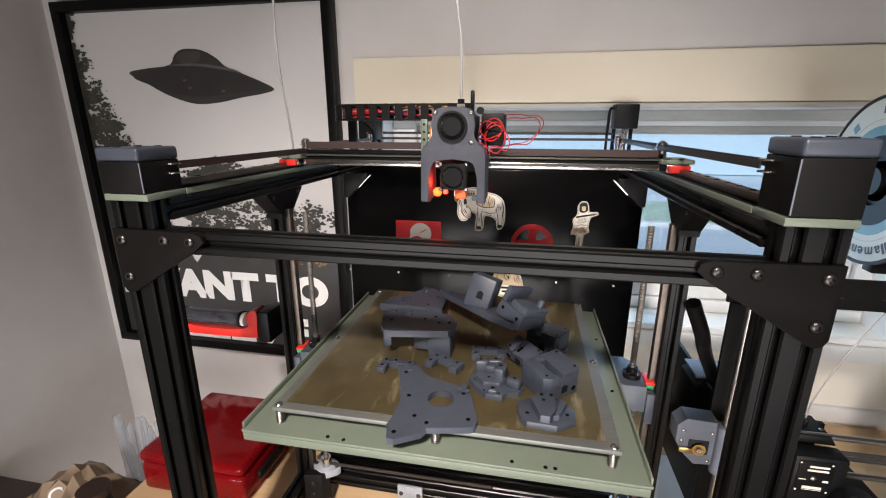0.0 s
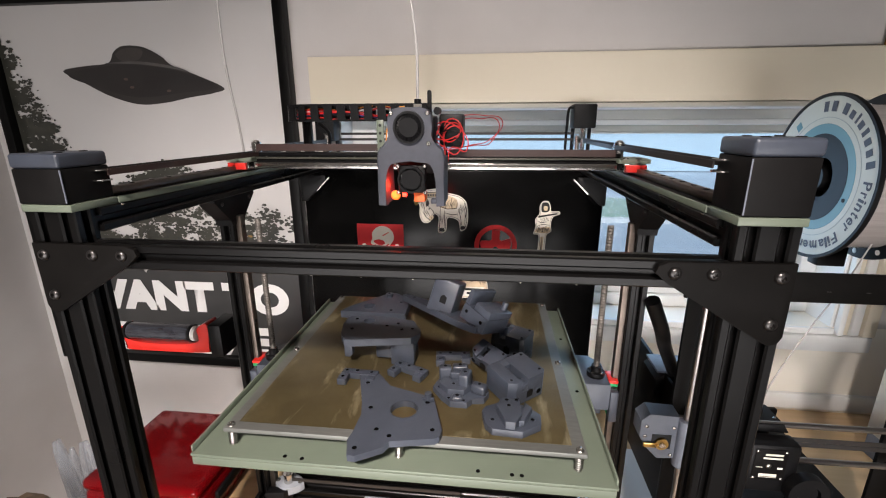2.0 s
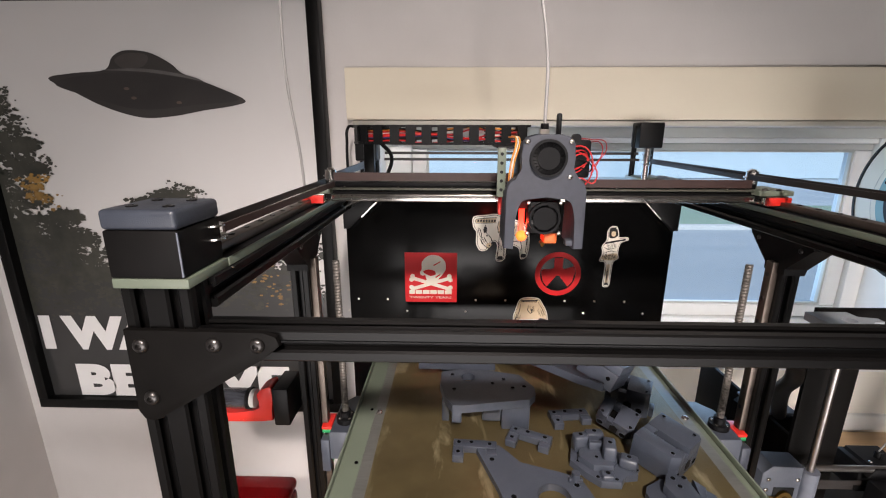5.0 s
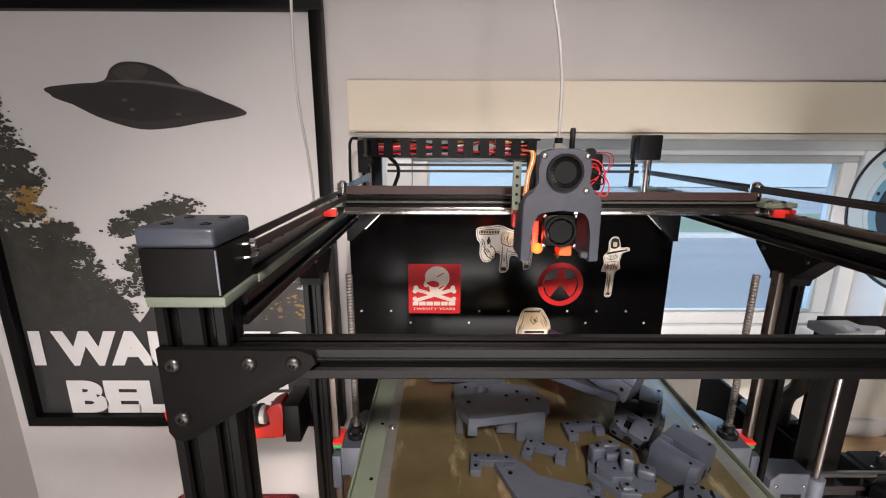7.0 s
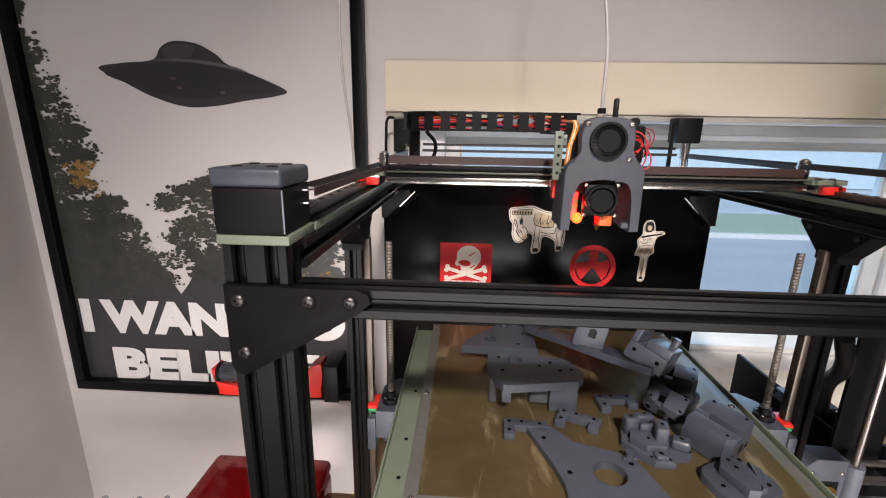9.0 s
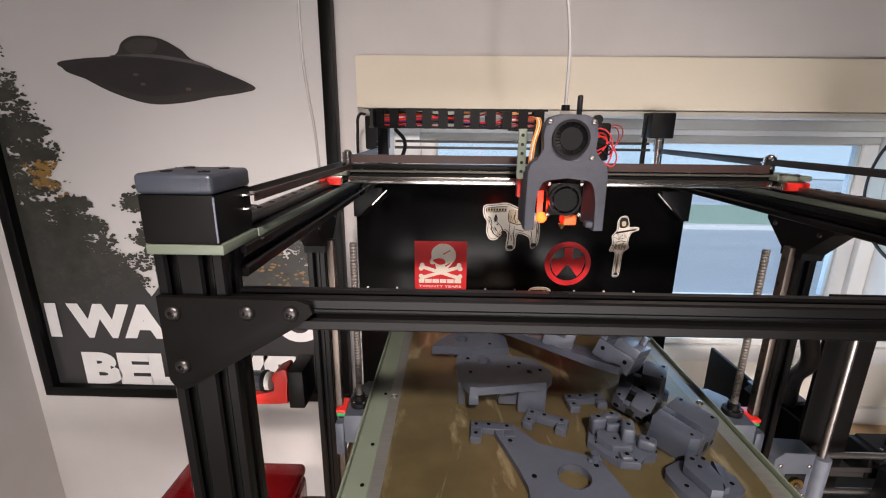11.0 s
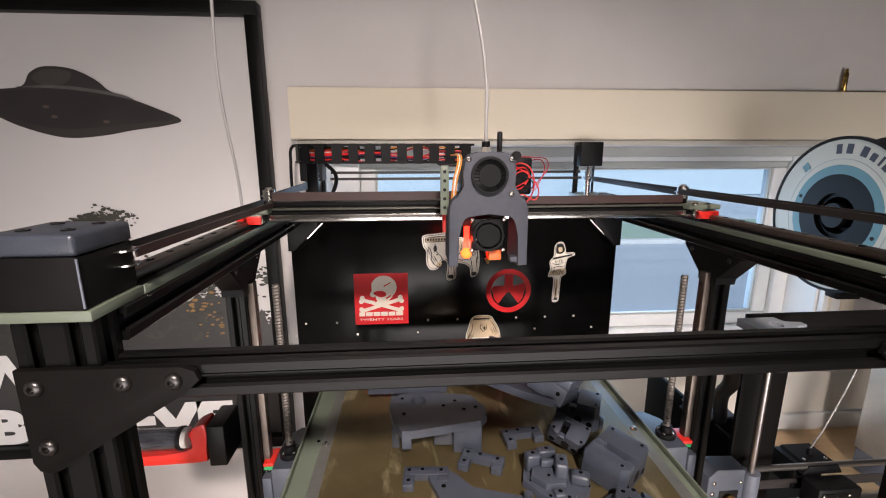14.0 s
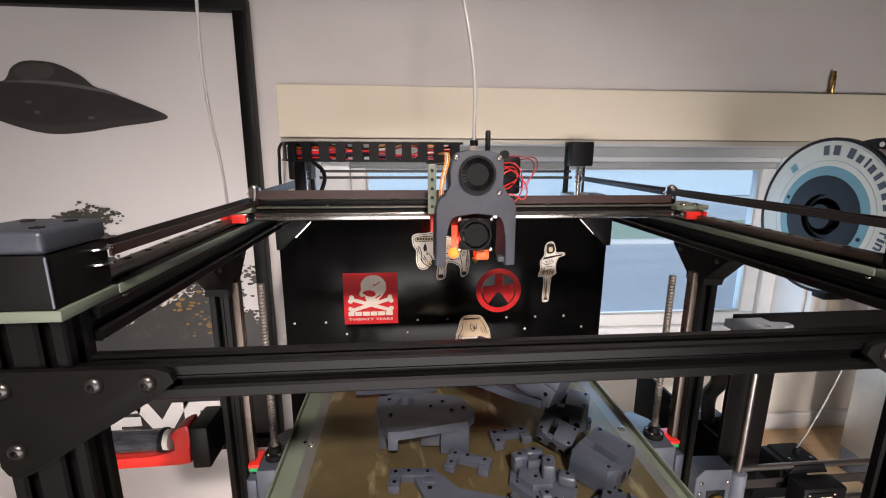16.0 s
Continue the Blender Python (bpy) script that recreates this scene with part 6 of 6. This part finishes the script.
for i in range(8):
    a = -0.062 + i * 0.0165
    bm = bmesh.new()
    n, rings_ = 10, []
    for k in range(9):
        h = k / 8
        r = 0.0105 * (0.35 + 0.65 * math.sin(math.pi * min(1, h * 0.9 + 0.1)) ** 0.5) * (1 + 0.08 * r2.uniform(-1, 1))
        rings_.append([bm.verts.new((a + r * math.cos(6.283 * j / n) + 0.003 * math.sin(h * 4 + i), 0.004 * math.sin(h * 3 + i * 1.7) + r * math.sin(6.283 * j / n), h * (0.215 + 0.012 * math.sin(i * 2.1)))) for j in range(n)])
    for p_, q_ in zip(rings_, rings_[1:]):
        for j in range(n):
            bm.faces.new((p_[j], p_[(j + 1) % n], q_[(j + 1) % n], q_[j]))
    bm.faces.new(rings_[-1])
    bm.faces.new(rings_[0][::-1])
    part("rib", bm, M_WRAP, wrap)
st = thing("side_table", "dark brown wooden side table beside the desk", "table", at=(-0.90, 0.46, 0))
part("tabletop", B(-0.34, 0.185, -0.24, 0.18, 0.590, 0.618, bev=0.004), M_DARKW, st)
for x in (-0.31, 0.155):
    for y in (-0.21, 0.15):
        part("leg", B(x - 0.02, x + 0.02, y - 0.02, y + 0.02, 0, 0.590, bev=0.003), M_DARKW, st)

# ---- the smaller printer behind ----
sp = thing("small_frame_printer", "black plate-framed printer with steel rods", "3D printer", at=(0.485, 0.68, 0.751))
SO = Matrix.Translation((-0.485, -0.68, -0.751))


def sq(name, bm, material, parent=None, label=""):
    bm.transform(SO)
    return part(name, bm, material, parent or sp, label)


FY0, FY1 = 0.638, 0.644
sq("top_bar", B(0.286, 0.650, FY0, FY1, 1.1795, 1.2225, bev=0.001), M_PLATE, label="black frame top bar")
sq("frame_leg", B(0.292, 0.360, FY0, FY1, 0.752, 1.1793, bev=0.001), M_PLATE)
sq("frame_leg", B(0.598, 0.650, FY0, FY1, 0.752, 1.1793, bev=0.001), M_PLATE)
for x in (0.42, 0.47, 0.52):
    sq("bar_scratch", B(x, x + 0.006, FY0 - 0.0003, FY0 + 0.0002, 1.196, 1.1968), M_SCREW)
zt = sq("rod_holder", holed([(0.270, 0.596), (0.318, 0.596), (0.330, 0.606), (0.344, 0.608), (0.344, 0.618), (0.324, 0.622), (0.322, 0.6376), (0.270, 0.6376)], [disc(0.3045, 0.612, 0.0085, 20)], 0.0105, Matrix.Translation((0, 0, 1.208))), M_GREYM, label="light grey printed rod holder")
sq("rod_socket", C((0.3045, 0.612, 1.2082), (0.3045, 0.612, 1.2120), 0.0084, 24), M_STBLACK, zt)
sq("rod_holder", prism(bmesh.new(), [(0.575, 0.600), (0.645, 0.600), (0.645, 0.6376), (0.575, 0.6376)], 1.208, 1.2185, bev=0.002), M_GREYM)
sq("upright_rod", C((0.3045, 0.612, 0.79), (0.3045, 0.612, 1.2078), 0.0045, 20), M_ROD, label="polished steel rod")
sq("upright_rod", C((0.625, 0.612, 0.79), (0.625, 0.612, 1.2078), 0.0045, 20), M_ROD)
sq("side_plate", B(0.300, 0.306, 0.646, 0.88, 0.79, 1.02, bev=0.001), M_PLATE)
xe = sq("rod_end_block", prism(bmesh.new(), [(0.238, 0.994), (0.250, 1.006), (0.292, 1.004), (0.292, 0.930), (0.268, 0.928), (0.248, 0.948), (0.238, 0.966)][::-1], 0, 0.030, Matrix.Translation((0, 0.636, 0)) @ Matrix.Rotation(radians(90), 4, "X"), bev=0.003), M_BLUEG, label="blue-grey printed rod end block")
sq("rod_sleeve", ring(bmesh.new(), (0.3045, 0.612, 0.956), (0, 0, 1), 0.0048, 0.0115, 0.080, 28), M_BLUEG, xe, "blue-grey rod sleeve")
sq("idler_window", B(0.256, 0.284, 0.6052, 0.6062, 0.948, 0.972, bev=0.0003), M_STBLACK, xe)
sq("belt_idler", C((0.270, 0.601, 0.958), (0.270, 0.6050, 0.958), 0.0095, 24), M_BRASS, xe)
sq("idler_pin", C((0.270, 0.598, 0.958), (0.270, 0.6008, 0.958), 0.0042, 16), M_STEEL, xe)
sq("brass_tab", B(0.244, 0.262, 0.6025, 0.6055, 0.950, 0.958, bev=0.001), M_BRASS, xe)
for x, z in ((0.247, 0.985), (0.286, 0.985), (0.286, 0.937), (0.246, 0.968)):
    button_screw("screw", xe, SO @ Vector((x, 0.6060, z)), (0, -1, 0), 0.0028, M_STEEL)
mb = sq("motor_box", prism(bmesh.new(), [(0.284, 0.958), (0.345, 0.958), (0.345, 1.018), (0.300, 1.022), (0.286, 1.010)], 0, 0.06, Matrix.Translation((0, 0.755, 0)) @ Matrix.Rotation(radians(90), 4, "X"), bev=0.003), M_PLASTB, label="black motor box with a blue-grey cover")
sq("cover", B(0.288, 0.345, 0.696, 0.754, 1.0222, 1.026, bev=0.001), M_BLUEG, mb)
sq("plug", ring(bmesh.new(), (0.318, 0.715, 1.0264), (0, 0, 1), 0.004, 0.0062, 0.0012, 6), M_WHITE, mb)
for z in (0.993, 0.933):
    sq("cross_rod", C((0.292, 0.620, z), (0.690, 0.620, z), 0.0045, 18), M_ROD, label="polished steel cross rod")
sq("drive_belt", B(0.29, 0.69, 0.6235, 0.625, 0.962, 0.969), M_BELT)
sq("drive_belt", B(0.29, 0.69, 0.6285, 0.630, 0.950, 0.957), M_BELT)
ex = sq("extruder", B(0.386, 0.452, 0.585, 0.6145, 0.902, 0.982, bev=0.004), M_PLASTB, label="black extruder with a small printed plate")
sq("extruder_motor", B(0.386, 0.432, 0.626, 0.668, 0.948, 0.992, bev=0.003), M_PLASTB, ex)
sq("extruder_cover", prism(bmesh.new(), [(0.388, 0.9825), (0.450, 0.9825), (0.442, 0.996), (0.396, 0.996)], 0, 0.05, Matrix.Translation((0, 0.664, 0)) @ Matrix.Rotation(radians(90), 4, "X"), bev=0.002), M_PLASTB, ex)
sq("inlet", C((0.420, 0.640, 0.996), (0.420, 0.640, 1.006), 0.0045, 16), M_PLASTB, ex)
for x in (0.402, 0.436):
    button_screw("screw", ex, SO @ Vector((x, 0.630, 0.996)), (0, 0, 1), 0.0026, M_STEEL)
lp = sq("name_plate", B(0.391, 0.434, 0.5838, 0.5849, 0.925, 0.976, bev=0.0003), M_PLATE, ex)
for x, z, w, h in ((0.404, 0.966, 0.024, 0.0030), (0.402, 0.960, 0.026, 0.0030), (0.400, 0.931, 0.024, 0.0042), (0.394, 0.9455, 0.009, 0.0012), (0.423, 0.944, 0.007, 0.0030), (0.400, 0.929, 0.024, 0.0008)):
    sq("bar", B(x, x + w, 0.5834, 0.5838, z, z + h), M_STWHITE, lp)
button_screw("screw", ex, SO @ Vector((0.411, 0.5838, 0.949)), (0, -1, 0), 0.0040, M_STEEL)
for x in (0.393, 0.431):
    for z in (0.928, 0.973):
        button_screw("screw", ex, SO @ Vector((x, 0.5838, z)), (0, -1, 0), 0.0024, M_STEEL)
fb = sq("blower", ring(bmesh.new(), (0.462, 0.576, 0.916), (0, -1, 0), 0.015, 0.027, 0.016, 36), M_PLASTB, ex, "black round blower")
sq("hub", C((0.462, 0.572, 0.916), (0.462, 0.583, 0.916), 0.0135, 28), M_PLASTB, fb)
sq("print_bed", B(0.38, 0.62, 0.50, 0.86, 0.800, 0.806, bev=0.001), M_PLATE)
for x in (0.42, 0.60):
    sq("bed_rod", C((x, 0.40, 0.785), (x, 0.95, 0.785), 0.0045, 16), M_ROD)
for y in (0.40, 0.95):
    sq("base_bar", B(0.36, 0.66, y - 0.006, y + 0.006, 0.7515, 0.80, bev=0.002), M_PLATE)
wire("cable_sleeve", [SO @ Vector(q) for q in ((0.222, 0.585, 1.195), (0.244, 0.600, 1.150), (0.274, 0.650, 1.095), (0.310, 0.69, 1.03))], 0.010, M_PLASTB, sp, "thick black cable sleeve")
wire("power_cable", [SO @ Vector(q) for q in ((0.20, 0.55, 0.756), (0.24, 0.57, 0.775), (0.28, 0.60, 0.80), (0.33, 0.63, 0.86))], 0.004, M_PLASTB, sp)

psu = thing("power_supply", "silver vented metal power supply box", "power supply", at=(0.872, 0.84, 0.751))
part("case", B(-0.072, 0.075, -0.05, 0.05, 0.052, 0.335, bev=0.002), M_PSU, psu)
part("foot", B(-0.070, 0.073, -0.048, 0.048, 0, 0.0515, bev=0.002), M_BLUEG, psu)
for k in range(4):
    for i in range(21):
        z = 0.080 + i * 0.0115
        bm = box(bmesh.new(), -0.0105, 0.0105, -0.0009, 0.0004, -0.0022, 0.0022, m=Matrix.Translation((-0.056 + k * 0.034, -0.0501, z)) @ Matrix.Rotation(radians(14), 4, "Y"))
        part("vent_slot", bm, M_STBLACK, psu)
sheet_ = part("paper_sheet", B(0.19, 0.355, 0.58, 0.84, 0.7505, 0.7515), M_PAPER)
tagged(sheet_, "white paper sheet lying on the desk", "paper")
coil = thing("wire_bundle", "small bundle of red and dark wires", "wires", at=(0.60, 0.46, 0.812))
for k in range(7):
    wire("wire", [(-0.02 + 0.003 * k, 0.0, 0.0), (-0.01, 0.01 * (k % 3), 0.012 + 0.002 * k), (0.012, -0.006 + 0.004 * k, 0.010), (0.024, 0.004 * k - 0.01, 0.0)], 0.0018, M_WRED if k % 2 else M_PLASTB, coil)

# ---- filament spool over the small printer ----
AX = Vector((0.998, -0.05, 0)).normalized()
SC, SR = Vector((0.4965, 0.7459, 1.3415)), 0.122
spool = thing("filament_spool", "large spool with a pale green label and silver filament", "spool")
RIGHT = AX.cross(Vector((0, 0, 1)))
FACE = Matrix(((RIGHT.x, 0, -AX.x, SC.x), (RIGHT.y, 0, -AX.y, SC.y), (0, 1, 0, SC.z), (0, 0, 0, 1)))
spool.matrix_world = FACE


def zr(name, r0, r1, z, d, material, parent=None, label="", seg=64):
    return part(name, ring(bmesh.new(), (0, 0, z), (0, 0, 1), r0, r1, d, seg), material, parent or spool, label)


fl = zr("flange", SR * 0.30, SR, -0.002, 0.004, M_PLASTB, label="black flange")
zr("rim", SR * 0.965, SR, 0.001, 0.003, M_PLASTB, fl)
zr("paper_label", SR * 0.646, SR * 0.962, 0.0006, 0.0010, M_LABEL, fl, "pale green paper label")
zr("teal_ring", SR * 0.53, SR * 0.644, 0.0006, 0.0012, M_TEAL, fl, "teal ring")
zr("hub_rim", SR * 0.29, SR * 0.529, 0.0006, 0.0016, M_PLASTB, fl)
part("hub", ring(bmesh.new(), (0, 0, -0.04), (0, 0, 1), SR * 0.24, SR * 0.30, 0.072, 40), M_PLASTB, spool)
part("hub_bar", C((0, 0, -0.085), (0, 0, 0.004), SR * 0.16, 28), M_PLASTB, spool, "black round holder bar")
zr("filament", SR * 0.30, SR * 0.86, -0.040, 0.066, M_FILAM, None, "wound silver filament")
bk = zr("flange", SR * 0.30, SR, -0.078, 0.004, M_PLASTB)
for k in range(16):
    a = 6.283 * k / 16
    part("flange_hole", C((SR * 0.92 * math.cos(a), SR * 0.92 * math.sin(a), -0.0762), (SR * 0.92 * math.cos(a), SR * 0.92 * math.sin(a), -0.0754), 0.004, 12), M_WHITE, bk)


def at_angle(deg, r):
    a = radians(deg)
    return Matrix.Translation((r * math.sin(a), r * math.cos(a), 0.0013)) @ Matrix.Rotation(-a, 4, "Z")


def lettered(text, a0, a1, r, h, material, bold):
    wid = {"i": 0.45, "l": 0.45, "t": 0.65, "r": 0.7, "m": 1.5, " ": 0.5, "P": 1.1, "F": 1.05}
    total = sum(wid.get(c, 1.0) for c in text)
    a = a0
    for c in text:
        w = wid.get(c, 1.0) / total * (a1 - a0)
        if c != " ":
            hh = h * (1.0 if c in "PFlti" else 0.74)
            ww = radians(w) * r * 0.80
            words("letter", c, material, fl, at_angle(a + w / 2, r) @ Matrix.Translation((-ww / 2, 0, 0)), ww, hh, bold)
        a += w


lettered("Printer", 86, 128, SR * 0.785, SR * 0.125, M_INK, 0.02)
lettered("Filament", 135, 190, SR * 0.785, SR * 0.125, M_INK, 0.02)
for a, w, h in ((-6, 7, 1), (4, 8, 1), (18, 8, 1), (27, 7, 0.75), (34.5, 3, 1), (41, 7, 0.75), (49, 5, 0.9), (57, 7, 0.75), (66, 7, 0.75), (75, 7, 1)):
    ww = radians(w) * SR * 0.75 * 0.82
    part("mark", holed([(-ww / 2, 0), (ww / 2, 0), (ww / 2, SR * 0.12 * h), (-ww / 2, SR * 0.12 * h)], [], 0.0003, at_angle(a, SR * 0.785)), M_INK, fl)
part("fine_bar", ring(bmesh.new(), (0, 0, 0.0013), (0, 0, 1), SR * 0.715, SR * 0.722, 0.0002, 64), M_INKP, fl)
part("mark", holed([(-0.006, -0.006), (0.006, -0.006), (0.006, 0.006), (-0.006, 0.006)], [], 0.0003, at_angle(-42, SR * 0.80)), M_TEAL, fl)
for rr_, aa in ((SR * 0.587, 110), (SR * 0.587, 290)):
    part("label_hole", C(at_angle(aa, rr_) @ Vector((0, 0, 0)), at_angle(aa, rr_) @ Vector((0, 0, 0.0006)), 0.003, 14), M_STBLACK, fl)
part("stand", B(-0.012, 0.012, -(SC.z - 1.205), -SR * 0.12, -0.060, -0.020, bev=0.002), M_PLASTB, spool)
tagged(wire("filament_strand", [(0.555, 0.690, 1.262), (0.500, 0.655, 1.195), (0.450, 0.625, 1.145), (0.412, 0.618, 1.060), (0.420, 0.640, 1.0065)], 0.0010, M_TUBE), "thin pale filament strand from the spool", "filament")

# ---- cartridge case standing on the board ----
ct = thing("brass_case", "small upright brass cartridge case on the board", "cartridge case", at=(0.757, WY - 0.010, 1.5642))
bm = bmesh.new()
prof = [(0.0048, 0.0), (0.0050, 0.001), (0.0050, 0.002), (0.0043, 0.003), (0.0049, 0.004), (0.0046, 0.036), (0.0033, 0.040), (0.0032, 0.047), (0.0026, 0.047), (0.0026, 0.044)]
rg = [[bm.verts.new((r * math.cos(6.283 * k / 20), r * math.sin(6.283 * k / 20), z)) for k in range(20)] for r, z in prof]
for a_, b_ in zip(rg, rg[1:]):
    for k in range(20):
        bm.faces.new((a_[k], a_[(k + 1) % 20], b_[(k + 1) % 20], b_[k]))
bm.faces.new(rg[0][::-1])
bm.faces.new(rg[-1])
part("shell", bm, M_BRASS, ct)
